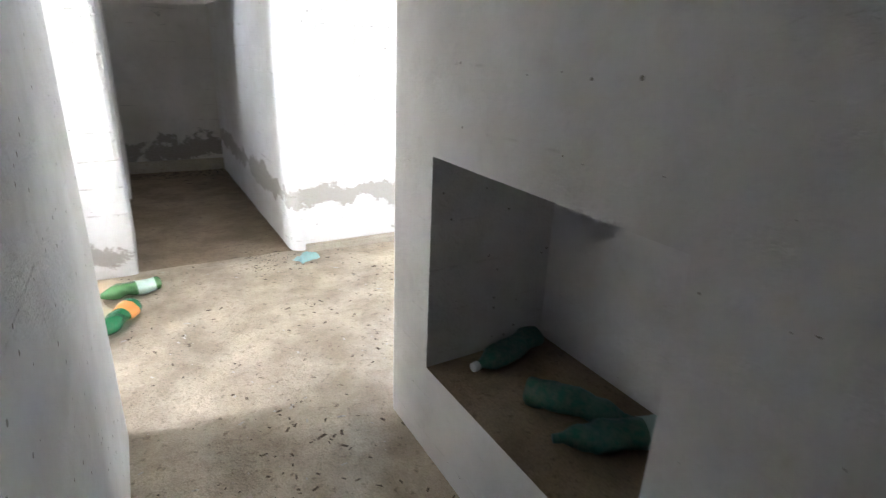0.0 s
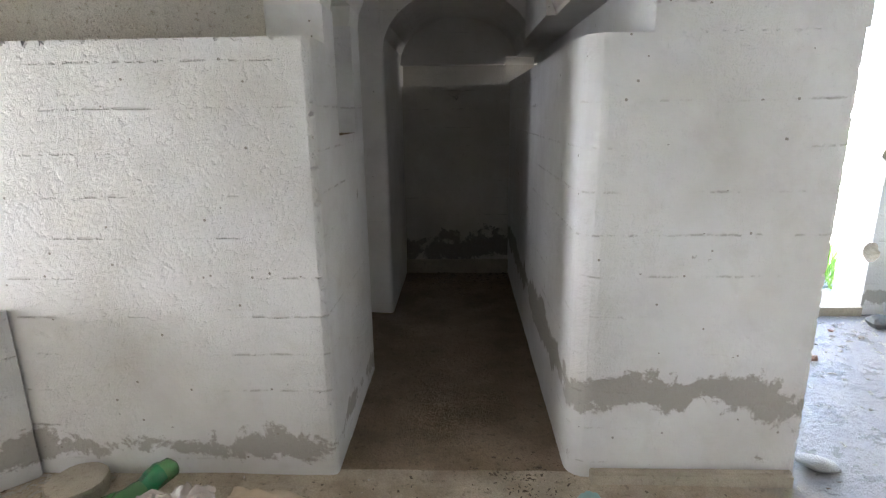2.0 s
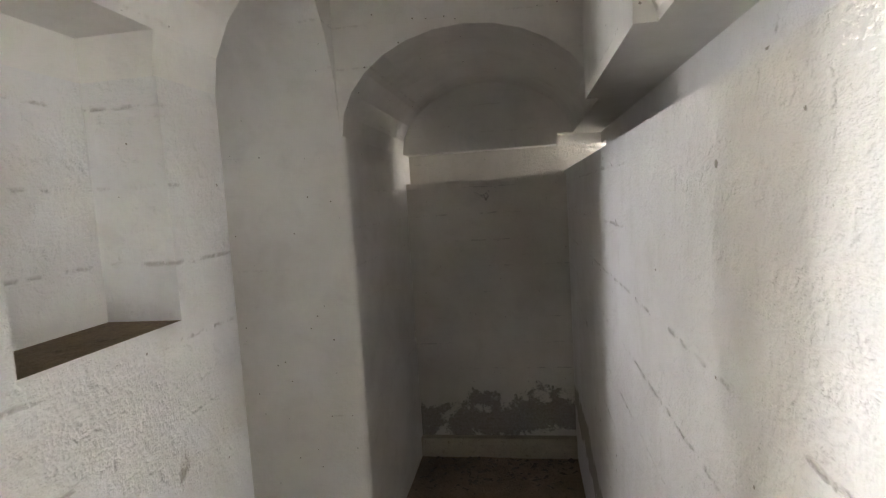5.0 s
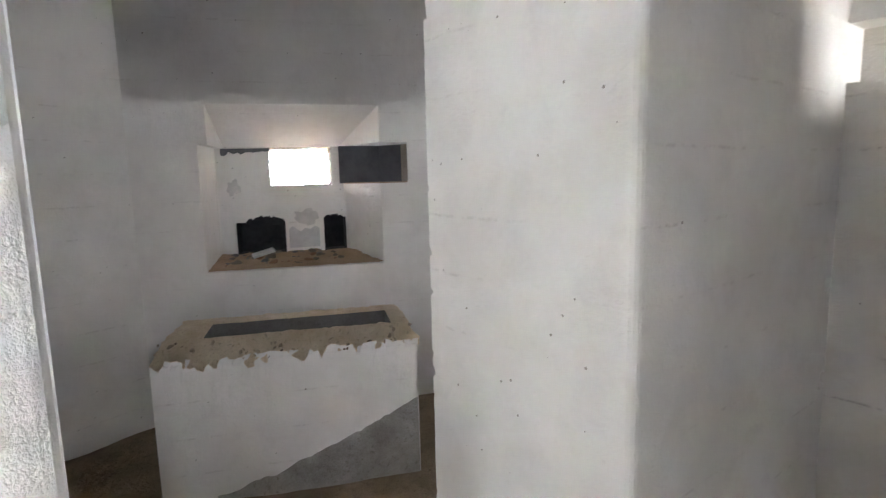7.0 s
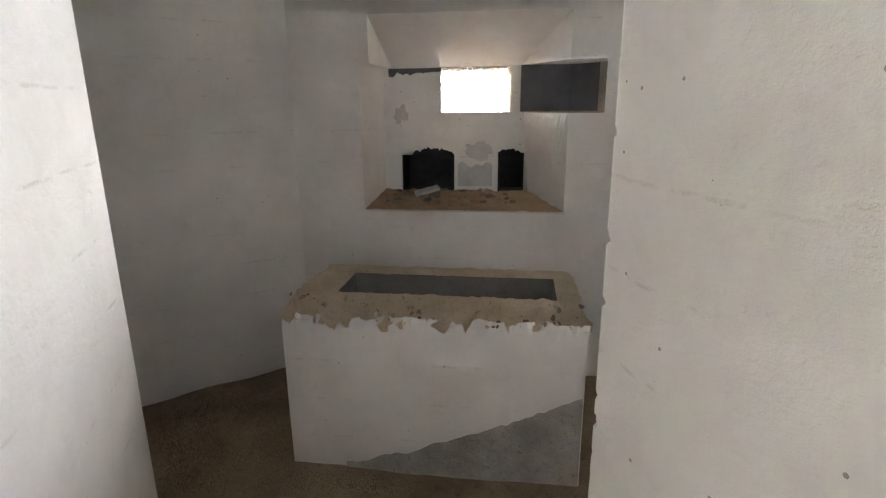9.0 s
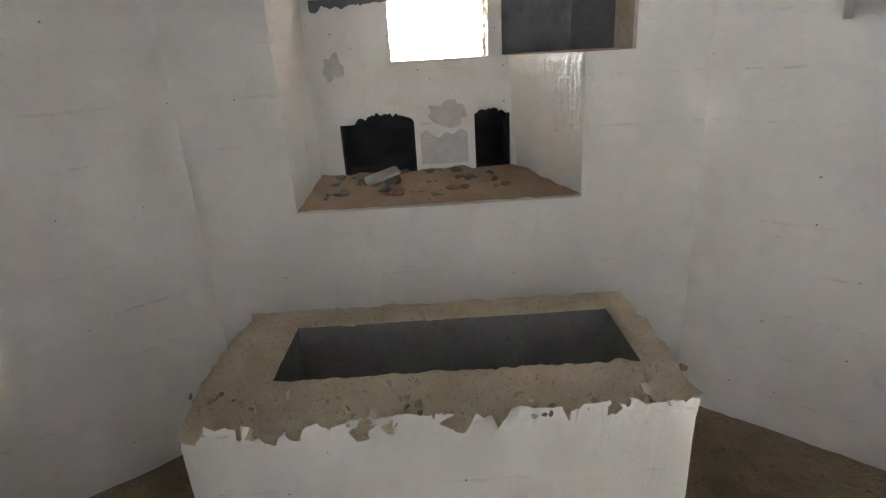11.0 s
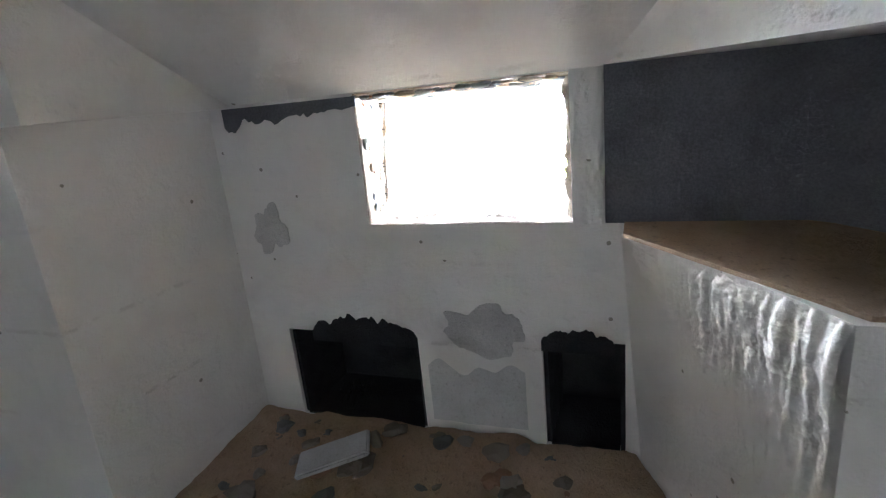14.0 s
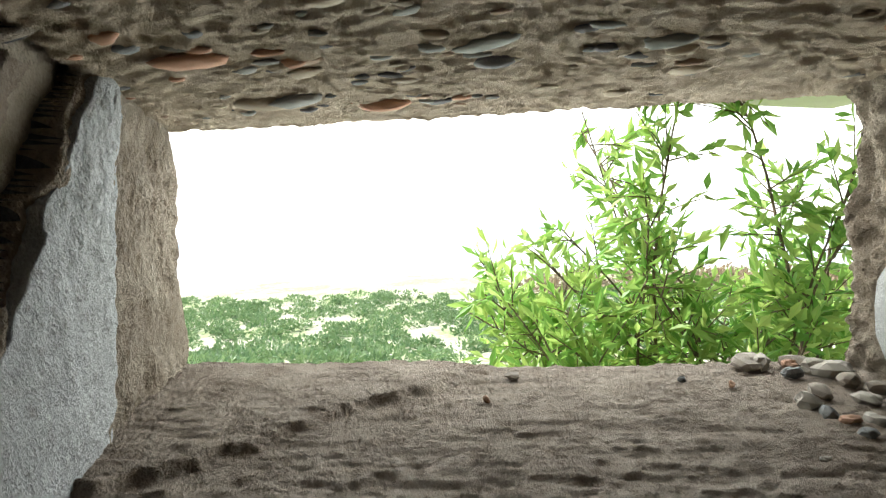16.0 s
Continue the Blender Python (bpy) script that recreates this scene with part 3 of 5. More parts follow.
ground = tagged(new("ground", mesh_of("ground", bm, [LAND], True)), "dry grassy scrubland sloping to a plain, haze in its far colour", "ground", kind="structure")
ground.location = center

# glowing white sheet that stands for overexposed haze over the far plain
haze = bpy.data.materials.new("white_haze_glow")
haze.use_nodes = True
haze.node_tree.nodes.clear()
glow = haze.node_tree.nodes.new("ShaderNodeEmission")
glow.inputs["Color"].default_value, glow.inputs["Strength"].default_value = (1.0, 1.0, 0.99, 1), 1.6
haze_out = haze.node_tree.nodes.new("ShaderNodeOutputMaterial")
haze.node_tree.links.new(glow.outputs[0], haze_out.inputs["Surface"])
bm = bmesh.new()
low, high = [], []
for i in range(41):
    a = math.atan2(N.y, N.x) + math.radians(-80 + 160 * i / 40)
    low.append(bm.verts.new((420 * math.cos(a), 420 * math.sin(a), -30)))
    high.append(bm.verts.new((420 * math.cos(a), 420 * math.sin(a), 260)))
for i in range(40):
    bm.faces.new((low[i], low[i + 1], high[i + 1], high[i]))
structure("backdrop", bm, haze, "glowing white sheet for the hazy sky over the distant plain")

LEAF = leafy("bush_leaf", (0.17, 0.37, 0.07), (0.52, 0.66, 0.20), 0.5)
SCRUB = leafy("scrub_leaf", (0.14, 0.25, 0.10), (0.27, 0.37, 0.17), 0.3)
REED = leafy("dry_reed", (0.36, 0.27, 0.17), (0.46, 0.37, 0.25), 0.2)
GRASS = leafy("grass_blade", (0.10, 0.22, 0.03), (0.26, 0.40, 0.07))
BARK = mottled("grey_bark", (0.16, 0.12, 0.08), (0.26, 0.20, 0.14), None, 20.0)
rng = random.Random(7)


def rand_dir(r):
    while True:
        v = Vector((r.uniform(-1, 1), r.uniform(-1, 1), r.uniform(-1, 1)))
        if 0.05 < v.length < 1:
            return v.normalized()


def add_leaf(bm, p, along, side, length, width):
    """A pointed leaf folded along its rib."""
    up = along.cross(side).normalized() * width * 0.25
    a = bm.verts.new(p)
    b = bm.verts.new(p + along * length * 0.5 + side * width * 0.5 + up)
    c = bm.verts.new(p + along * length)
    d = bm.verts.new(p + along * length * 0.5 - side * width * 0.5 + up)
    m1 = bm.verts.new(p + along * length * 0.5)
    bm.faces.new((a, b, c, m1))
    bm.faces.new((a, m1, c, d))


def tube(bm, pts, r0, r1, sides=5):
    rings = []
    for i, p in enumerate(pts):
        q = pts[min(i + 1, len(pts) - 1)] - pts[max(i - 1, 0)]
        q.normalize()
        s = q.cross(Vector((0.3, 0.9, 0.31))).normalized()
        t = q.cross(s)
        r = r0 + (r1 - r0) * i / (len(pts) - 1)
        rings.append([bm.verts.new(p + (s * math.cos(2 * math.pi * k / sides) + t * math.sin(2 * math.pi * k / sides)) * r) for k in range(sides)])
    for a, b in zip(rings, rings[1:]):
        for k in range(sides):
            bm.faces.new((a[k], a[(k + 1) % sides], b[(k + 1) % sides], b[k]))
    bm.faces.new(rings[0]), bm.faces.new(rings[-1])


EDGE_LOW, EDGE_Z0, EDGE_TOP, EDGE_Z1 = 4.63, 1.60, 5.15, 2.10


def crown_edge(z):
    """Where the crown ends along the wall at a height: it leans away as it rises."""
    return EDGE_LOW + (EDGE_TOP - EDGE_LOW) * max(0.0, min(1.0, (z - EDGE_Z0) / (EDGE_Z1 - EDGE_Z0)))


def bush(base, left, right, height, stems, twigs, leaves, seed):
    """A leafy shrub: stems arch out from the base, with twigs and pointed leaves along them."""
    r = random.Random(seed)
    root = empty("leafy_bush", Matrix.Translation(base), "bright green leafy bush growing against the bunker wall", "bush")
    wood, crown = bmesh.new(), bmesh.new()
    for i in range(stems):
        across = r.uniform(left, right)
        tip = Vector((0, 0, height * r.uniform(0.5, 1.0))) + U * across + N * r.uniform(-0.35, 0.55)
        if (base + tip).dot(U) < crown_edge(base.z + tip.z) + 0.05:
            tip.z = min(tip.z, EDGE_Z0 - base.z - r.uniform(0.0, 0.25))
        if (base + tip).dot(U) < EDGE_LOW:
            continue
        start = Vector((r.uniform(-0.12, 0.12), r.uniform(-0.12, 0.12), 0))
        bow = rand_dir(r) * 0.30 + Vector((0, 0, 0.14))
        line = [start.lerp(tip, k / 9) + bow * math.sin(math.pi * k / 9) + rand_dir(r) * 0.015 for k in range(10)]
        tube(wood, line, 0.011, 0.003)
        for j in range(twigs):
            k = r.uniform(3.0, 9)
            p = line[int(k)].lerp(line[min(9, int(k) + 1)], k - int(k))
            out = (rand_dir(r) + Vector((0, 0, 0.25)) + (tip - start).normalized() * 0.4).normalized()
            size = r.uniform(0.10, 0.26)
            if (base + p + out * size).dot(U) < crown_edge(base.z + p.z + out.z * size) - 0.03:
                continue
            tw = [p + out * size * q / 3 + Vector((0, 0, -0.02 * q * q / 9)) for q in range(4)]
            tube(wood, tw, 0.004, 0.0015, 3)
            for q in range(leaves):
                f = (q + r.random()) / leaves * 0.85 + 0.15
                at = p + out * size * f
                al = (out * 0.9 + rand_dir(r)).normalized()
                sd = al.cross(rand_dir(r))
                if sd.length > 0.05:
                    add_leaf(crown, at, al, sd.normalized(), r.uniform(0.06, 0.115), r.uniform(0.022, 0.034))
    part("trunk", wood, BARK, root)
    part("crown", crown, LEAF, root)
    return root


base = un(5.95, 8.25)
base.z = terrain(base.x, base.y)
bush(base, -1.35, 0.75, 3.0, 46, 26, 9, 3)
base = un(5.45, 8.5)
base.z = terrain(base.x, base.y)
bush(base, -0.85, 0.4, 2.2, 22, 24, 9, 5)


def clump(bm, p, radius, height, count, r, length):
    for i in range(count):
        d = rand_dir(r)
        d.z = abs(d.z)
        at = p + Vector((d.x * radius, d.y * radius, d.z * height)) * r.uniform(0.75, 1.0)
        al = (d + rand_dir(r) * 0.8).normalized()
        sd = al.cross(rand_dir(r))
        if sd.length > 0.05:
            add_leaf(bm, at, al, sd.normalized(), length * r.uniform(0.6, 1.3), length * 0.45)


bm, dry = bmesh.new(), bmesh.new()
for i in range(1150):
    n = rng.uniform(27, 63) if i > 110 else rng.uniform(14, 30)
    u = rng.uniform(-0.95, 0.95) * n
    p = un(4.84 + u, 6.6 + n)
    p.z = terrain(p.x, p.y)
    if noise.noise(Vector((p.x, p.y, 0)) * 0.045) < (-0.42 if n > 34 else -0.10):
        continue
    s = rng.uniform(0.5, 1.5)
    clump(bm, p, s, s * rng.uniform(0.4, 0.7), 75, rng, 0.38)
for i in range(150):
    n = rng.uniform(58, 68)
    p = un(4.84 + rng.uniform(0.05, 0.75) * n, 6.6 + n)
    p.z = terrain(p.x, p.y)
    clump(dry, p, 1.0, rng.uniform(0.8, 2.0), 30, rng, 0.8)
tagged(new("scrub", mesh_of("scrub", bm, [SCRUB])), "low green shrubs scattered over the plain", "shrubs", kind="stuff")
tagged(new("reeds", mesh_of("reeds", dry, [REED])), "dry pinkish-brown reeds at the plain's edge", "reeds", kind="stuff")
bm = bmesh.new()
for i in range(2600):
    x, y = rng.uniform(1.9, 4.6), rng.uniform(6.95, 9.6)
    p = Vector((x, y, terrain(x, y) if y > 7.0 else -0.13))
    al = (Vector((0, 0, 1)) + rand_dir(rng) * 0.45).normalized()
    add_leaf(bm, p, al, al.cross(rand_dir(rng)).normalized(), rng.uniform(0.18, 0.55), 0.018)
tagged(new("grass", mesh_of("grass", bm, [GRASS])), "tall bright green grass outside the doorway", "grass", kind="stuff")

# ---------------------------------------------------------------- rough sheets and stones
def rough_sheet(name, at, out, nx, ny, amp, freq, mat, parent=None, label="", stretch=(1, 1, 1), keep=None, skirt=None, extra=None):
    """A sheet at(s, t), s and t from 0 to 1, pushed about along out by layered noise."""
    bm = bmesh.new()
    grid = []
    for i in range(nx + 1):
        col = []
        for j in range(ny + 1):
            p = at(i / nx, j / ny)
            q = Vector((p.dot(U) * stretch[0], p.dot(N) * stretch[1], p.z * stretch[2])) * freq
            h = noise.noise(q) + 0.55 * noise.noise(q * 2.7) + 0.3 * noise.noise(q * 7.3) + 0.22 * noise.noise(q * 15.0)
            push = amp * (h + 1.6) + (extra(i / nx, j / ny) if extra else 0.0)
            if skirt:
                inner = {"t0": j / ny, "s0": i / nx, "s1": 1 - i / nx}[skirt]
                push = push * min(1.0, inner / 0.10) - (0.004 if inner == 0 else 0.0)
            col.append(bm.verts.new(p + out * push))
        grid.append(col)
    for i in range(nx):
        for j in range(ny):
            if keep is None or keep((i + 0.5) / nx, (j + 0.5) / ny):
                bm.faces.new((grid[i][j], grid[i + 1][j], grid[i + 1][j + 1], grid[i][j + 1]))
    for v in [v for v in bm.verts if not v.link_faces]:
        bm.verts.remove(v)
    if parent is None:
        return bm
    return part(name, bm, mat, parent, label, True)


def pebble_meshes(count, mat, seed, sub=2, lump=0.25, smooth=True):
    out = []
    r = random.Random(seed)
    for i in range(count):
        bm = bmesh.new()
        bmesh.ops.create_icosphere(bm, subdivisions=sub, radius=1.0)
        off = Vector((r.uniform(0, 50), r.uniform(0, 50), r.uniform(0, 50)))
        for v in bm.verts:
            v.co *= 1 + lump * noise.noise(v.co * 0.9 + off) + 0.45 * lump * noise.noise(v.co * 2.5 + off)
        out.append(mesh_of("pebble", bm, [mat], smooth))
    return out


def lerp4(a, b, c, d, s, t):
    """a, b on the inner side, c, d on the outer, s across and t outwards."""
    return a.lerp(b, s).lerp(c.lerp(d, s), t)


IL, IR, OL, OR = (4.676, 6.033), (5.110, 6.033), (4.49, 6.60), (5.19, 6.60)
slit = empty("embrasure_lining", Matrix.Identity(4), "crumbling concrete lining of the firing slit with embedded pebbles", "lining")
slit["kind"] = "structure"
SILL = mottled("weathered_sill", (0.275, 0.215, 0.165), (0.42, 0.345, 0.275), (0.12, 0.09, 0.065), 22.0, 0.95, 0.024, 1.0)
SOFFIT = mottled("pebbly_soffit", (0.42, 0.33, 0.23), (0.55, 0.45, 0.33), (0.22, 0.16, 0.11), 20.0, 0.95, 0.02, 1.0)
JAMB = mottled("brown_crumbled_jamb", (0.27, 0.21, 0.15), (0.40, 0.33, 0.25), (0.12, 0.085, 0.06), 16.0, 0.95, 0.03, 1.0)
CEMENT = mottled("pale_cement_render", (0.55, 0.55, 0.53), (0.66, 0.66, 0.64), (0.38, 0.37, 0.35), 14.0, 0.9, 0.006, 0.7)
STRIP = mottled("grey_cement_render", (0.32, 0.32, 0.31), (0.42, 0.42, 0.41), (0.22, 0.21, 0.19), 14.0, 0.9, 0.012, 1.0)
up = Vector((0, 0, 1))


SILL_N0, SILL_SLOPE = 6.272, 1.2
sill_bm = rough_sheet("sill", lambda s, t: lerp4(un(*IL, 1.664), un(*IR, 1.664), un(*OL, 1.652), un(*OR, 1.652), s, t), up, 290, 250, 0.0019, 115, SILL, None, "", (0.5, 1.5, 1), None, "t0")
for v in sill_bm.verts:
    u, n = v.co.dot(U), v.co.dot(N)
    step = (n - SILL_N0) - SILL_SLOPE * (u - 4.56) + 0.04 * noise.noise(v.co * 13) + 0.022 * noise.noise(v.co * 47) + 0.008 * noise.noise(v.co * 140)
    fade = max(0.0, min(1.0, (4.84 - u) / 0.08))
    v.co.z += (0.007 * max(0.0, min(1.0, step / 0.014))) * fade + 0.0022 * noise.noise(Vector((u * 7, n * 62, 0))) + 0.0014 * noise.noise(Vector((u * 60, n * 120, 3)))
part("sill", sill_bm, SILL, slit, "weathered brown concrete sill", True)
rough_sheet("soffit", lambda s, t: lerp4(un(*IL, 1.936), un(*IR, 1.936), un(*OL, 1.912), un(*OR, 1.912), s, t), -up, 230, 200, 0.0032, 80, SOFFIT, slit, "rough pebbly concrete soffit", (0.7, 1.3, 1), None, "t0")


def jamb(name, inner, outer, out, mat, label, amp, lift, skirt, extra=None):
    return rough_sheet(name, lambda s, t: un(*inner, 0).lerp(un(*outer, 0), s) + Vector((0, 0, 1.645 + 0.30 * t)) + out * lift, out, 150, 80, amp, 30, mat, slit, label, (1, 1, 0.6), None, skirt, extra)


def crack_line(t):
    """Middle and half width of the main crack at a height."""
    w = 0.018 * noise.noise(Vector((0, 0, t * 5.0))) + 0.014 * noise.noise(Vector((3, 0, t * 16.0)))
    return 0.30 + 0.22 * t + 0.13 * t * t + w, 0.014 + 0.040 * t + 0.010 * noise.noise(Vector((8, 0, t * 9.0)))


def left_crack(s, t):
    """Depth of the crack and of its thin side branch."""
    mid, half = crack_line(t)
    side = mid - 0.15 + 0.03 * noise.noise(Vector((2, 0, t * 7.0))) + 0.05 * t
    d = max(0.0, min(1.0, (half - abs(s - mid)) / 0.010 + 0.5))
    e = max(0.0, min(1.0, (0.012 + 0.014 * noise.noise(Vector((5, 0, t * 11.0))) - abs(s - side)) / 0.010 + 0.5))
    arm = max(0.0, min(1.0, (0.03 - abs(t - 0.88 + 0.1 * noise.noise(Vector((s * 14, 0, 0))))) / 0.02)) if side < s < mid else 0.0
    return -0.034 * max(d, e, arm) + 0.006 * noise.noise(Vector((s * 9, t * 5, 1.0)))


def on_jamb(s, t):
    """The pale render beyond the crack, slanting with it."""
    mid, half = crack_line(t)
    a, c = mid + half + 0.012, max(mid + half + 0.03, 0.64 + 0.11 * t + 0.015 * noise.noise(Vector((0, 4, t * 8))))
    edge = -0.02 if s < 0.01 or s > 0.99 else 0.004 * math.sin(math.pi * s)
    return un(*IL).lerp(un(*OL), a + (c - a) * s) + Vector((0, 0, 1.648 + 0.29 * t)) + U * (0.010 + edge)


left = jamb("jamb", IL, OL, U, JAMB, "crumbling concrete jamb with a dark crack", 0.0065, 0.0, "s0", left_crack)
# deep faces of the crack are coloured black as its shade
left.data.materials.append(SHADE_BLACK)
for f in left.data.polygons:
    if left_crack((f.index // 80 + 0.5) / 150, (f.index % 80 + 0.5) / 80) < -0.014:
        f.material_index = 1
# black sheet behind the crack, again for its shade
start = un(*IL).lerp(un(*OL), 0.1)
jamb("crack", (start.dot(U), start.dot(N)), OL, U, SHADE_BLACK, "black sheet for the shade deep in the jamb's crack", 0.0, -0.02, None)
jamb("jamb", OR, IR, -U, JAMB, "crumbling concrete jamb full of pebbles", 0.015, 0.0, "s1")
rough_sheet("render_strip", on_jamb, U, 40, 90, 0.0025, 75, STRIP, slit, "pale grey cement render")

meshes = pebble_meshes(9, PEBBLE, 11, 2, 0.5)
r = random.Random(21)


def bed_pebble(p, axis_long, axis_out, a, b, c):
    """Lays a pebble half sunk into its bed."""
    ob = new("pebble", r.choice(meshes))
    x = axis_long.normalized()
    z = axis_out.normalized()
    y = z.cross(x).normalized()
    x = y.cross(z)
    m = Matrix((x, y, z)).transposed().to_4x4() @ Matrix.Diagonal((a, b, c, 1))
    m.translation = p
    ob.parent = slit
    ob.matrix_world = m
    return ob


for i in range(300):     # soffit
    s, t = r.random(), r.random() ** 1.3 * 0.93
    if s > 0.72 and t > 0.35 and r.random() < 0.7:
        continue
    p = lerp4(un(*IL, 1.934), un(*IR, 1.934), un(*OL, 1.910), un(*OR, 1.910), s, t)
    big = r.random() < 0.35 - 0.3 * t
    a = r.uniform(0.014, 0.026) if big else r.uniform(0.004, 0.012)
    bed_pebble(p - up * 0.003, U + N * r.uniform(-0.5, 0.3), -up, a, a * r.uniform(0.35, 0.6), a * r.uniform(0.2, 0.36))
for i in range(46):      # right jamb
    s, t = r.uniform(0.05, 0.9), r.random()
    p = un(*OR).lerp(un(*IR), s) + Vector((0, 0, 1.66 + 0.265 * t)) - U * 0.004
    a = r.uniform(0.007, 0.02)
    bed_pebble(p, up + N * r.uniform(-0.4, 0.4), -U, a, a * r.uniform(0.5, 0.8), a * r.uniform(0.3, 0.6))
for i in range(18):      # left jamb
    s, t = r.uniform(0.02, 0.40), r.random()
    p = un(*IL).lerp(un(*OL), s) + Vector((0, 0, 1.66 + 0.265 * t)) + U * 0.010
    a = r.uniform(0.006, 0.014)
    bed_pebble(p, up + N * r.uniform(-0.4, 0.4), U, a, a * 0.6, a * 0.4)
PALE = mottled("pale_limestone", (0.46, 0.45, 0.43), (0.58, 0.57, 0.55), (0.30, 0.28, 0.25), 22.0, 0.85, 0.008, 0.9)
white = bed_pebble(un(5.160, 6.478, 1.730) - U * 0.014, up, -U, 0.066, 0.04, 0.028)
white.data = pebble_meshes(1, PALE, 8, 3, 0.22)[0]
white["label"] = "large pale stone set in the jamb"

STONE = per_object("loose_stone", [(0.17, 0.14, 0.11), (0.13, 0.105, 0.08), (0.23, 0.205, 0.17), (0.25, 0.13, 0.075), (0.10, 0.105, 0.105)], 0.9, 25.0)
stones = pebble_meshes(8, STONE, 31, 2, 0.65, False)


def loose_stone(p, size, flat=0.6, group="loose stones on the sill", label="small loose stone lying on the embrasure sill", rg=None):
    g = rg or r
    ob = new("stone", g.choice(stones))
    ob.matrix_world = Matrix.Translation(p + Vector((0, 0, size * flat * 0.55))) @ pose(0, 0, 0, g.uniform(-12, 12), g.uniform(-12, 12), g.uniform(0, 360)) @ Matrix.Diagonal((size, size * g.uniform(0.6, 0.9), size * flat, 1))
    return tagged(ob, label, "stone", group)


for u, n, size, flat in ((5.065, 6.6, 0.0159, 0.35), (5.074, 6.578, 0.0111, 0.55), (5.099, 6.574, 0.0094, 0.5), (5.112, 6.564, 0.0106, 0.6), (5.122, 6.55, 0.0148, 0.6), (5.085, 6.547, 0.0077, 0.8), (5.079, 6.494, 0.0098, 0.5), (5.117, 6.524, 0.0118, 0.5), (5.058, 6.474, 0.0088, 0.7), (5.062, 6.455, 0.0065, 0.6), (5.067, 6.44, 0.0064, 0.6), (5.104, 6.48, 0.0098, 0.5),
                         (5.084, 6.44, 0.0075, 0.6), (5.063, 6.417, 0.0061, 0.6), (5.018, 6.383, 0.0038, 0.5), (5.025, 6.521, 0.0038, 0.7), (4.99, 6.538, 0.0038, 0.7), (4.844, 6.551, 0.007, 0.35), (4.822, 6.486, 0.0038, 0.8), (4.771, 6.569, 0.0039, 0.7), (4.572, 6.554, 0.0048, 0.6), (4.565, 6.483, 0.0054, 0.35), (5.13, 6.506, 0.0099, 0.6), (5.107, 6.61, 0.0146, 0.4)):
    loose_stone(un(min(u, 5.16), min(n, 6.58), 1.658), size, flat + 0.1)

# grit along the sill
sg = random.Random(91)
verts, faces = [], []
for i in range(900):
    u, n = sg.uniform(4.52, 5.17), 6.04 + 0.54 * sg.random()
    if i > 500:
        u, n = 5.12 - abs(sg.gauss(0, 0.06)), 6.36 + sg.gauss(0, 0.10)
    p, size, k = un(u, n, 1.659 - 0.02 * (n - 6.0)), 0.0015 + 0.005 * sg.random() ** 3, len(verts)
    turn = sg.uniform(0, 6.3)
    for q in range(4):
        verts.append(p + Vector((math.cos(turn + q * 1.57) * size * sg.uniform(0.6, 1.3), math.sin(turn + q * 1.57) * size * sg.uniform(0.6, 1.3), -0.001)))
    verts.append(p + Vector((0, 0, size * sg.uniform(0.7, 1.2))))
    faces += [(k + q, k + (q + 1) % 4, k + 4) for q in range(4)]
me = bpy.data.meshes.new("sill_grit")
me.from_pydata(verts, [], faces)
me.materials.append(ROUGH)
tagged(new("sill_grit", me), "fine crumbs of concrete on the embrasure sill", "grit", kind="stuff")

# ---------------------------------------------------------------- inside the embrasure recess
recess = empty("recess_lining", Matrix.Identity(4), "dirt and shade-dark linings of the embrasure recess", "lining")
recess["kind"] = "structure"
DIRT = mottled("reddish_dirt", (0.36, 0.25, 0.16), (0.44, 0.32, 0.22), (0.22, 0.15, 0.10), 9.0)
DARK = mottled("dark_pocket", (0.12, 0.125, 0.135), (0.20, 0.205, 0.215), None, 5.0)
dirt_bm = rough_sheet("dirt", lambda s, t: un(4.275, 5.60, 1.112).lerp(un(5.43, 5.60, 1.112), s).lerp(un(4.305, 6.02, 1.157).lerp(un(5.22, 6.02, 1.157), s), t), up, 90, 40, 0.006, 18, DIRT)
for v in dirt_bm.verts:
    t = (v.co.dot(N) - 5.60) / 0.42
    v.co.z += 0.012 * max(0.0, t) + (0.012 * noise.noise(v.co * 14) * t)
part("dirt", dirt_bm, DIRT, recess, "reddish dirt covering the recess floor", True)
# pocket lining: dark grey back and bend, brown-tan at the end
POCKET_TAN = mottled("brown_tan_plaster", (0.42, 0.37, 0.29), (0.58, 0.53, 0.44), (0.20, 0.165, 0.12), 5.0)
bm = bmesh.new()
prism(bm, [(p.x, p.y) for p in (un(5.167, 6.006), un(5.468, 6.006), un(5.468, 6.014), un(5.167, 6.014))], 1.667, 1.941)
part("pocket_back", bm, DARK, recess, "dark grey back of the shutter pocket")
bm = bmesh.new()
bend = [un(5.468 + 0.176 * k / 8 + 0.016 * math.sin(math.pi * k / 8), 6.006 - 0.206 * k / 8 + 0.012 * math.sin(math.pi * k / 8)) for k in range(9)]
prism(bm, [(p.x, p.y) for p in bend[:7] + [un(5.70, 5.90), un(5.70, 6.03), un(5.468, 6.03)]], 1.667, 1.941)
part("pocket_side", bm, DARK, recess, "dark grey curved side of the shutter pocket")
bm = bmesh.new()
prism(bm, [(p.x, p.y) for p in bend[6:] + [un(5.64, 5.61), un(5.72, 5.70), un(5.70, 5.88)]], 1.667, 1.941)
part("pocket_end", bm, POCKET_TAN, recess, "brown-tan end of the shutter pocket")
bm = bmesh.new()
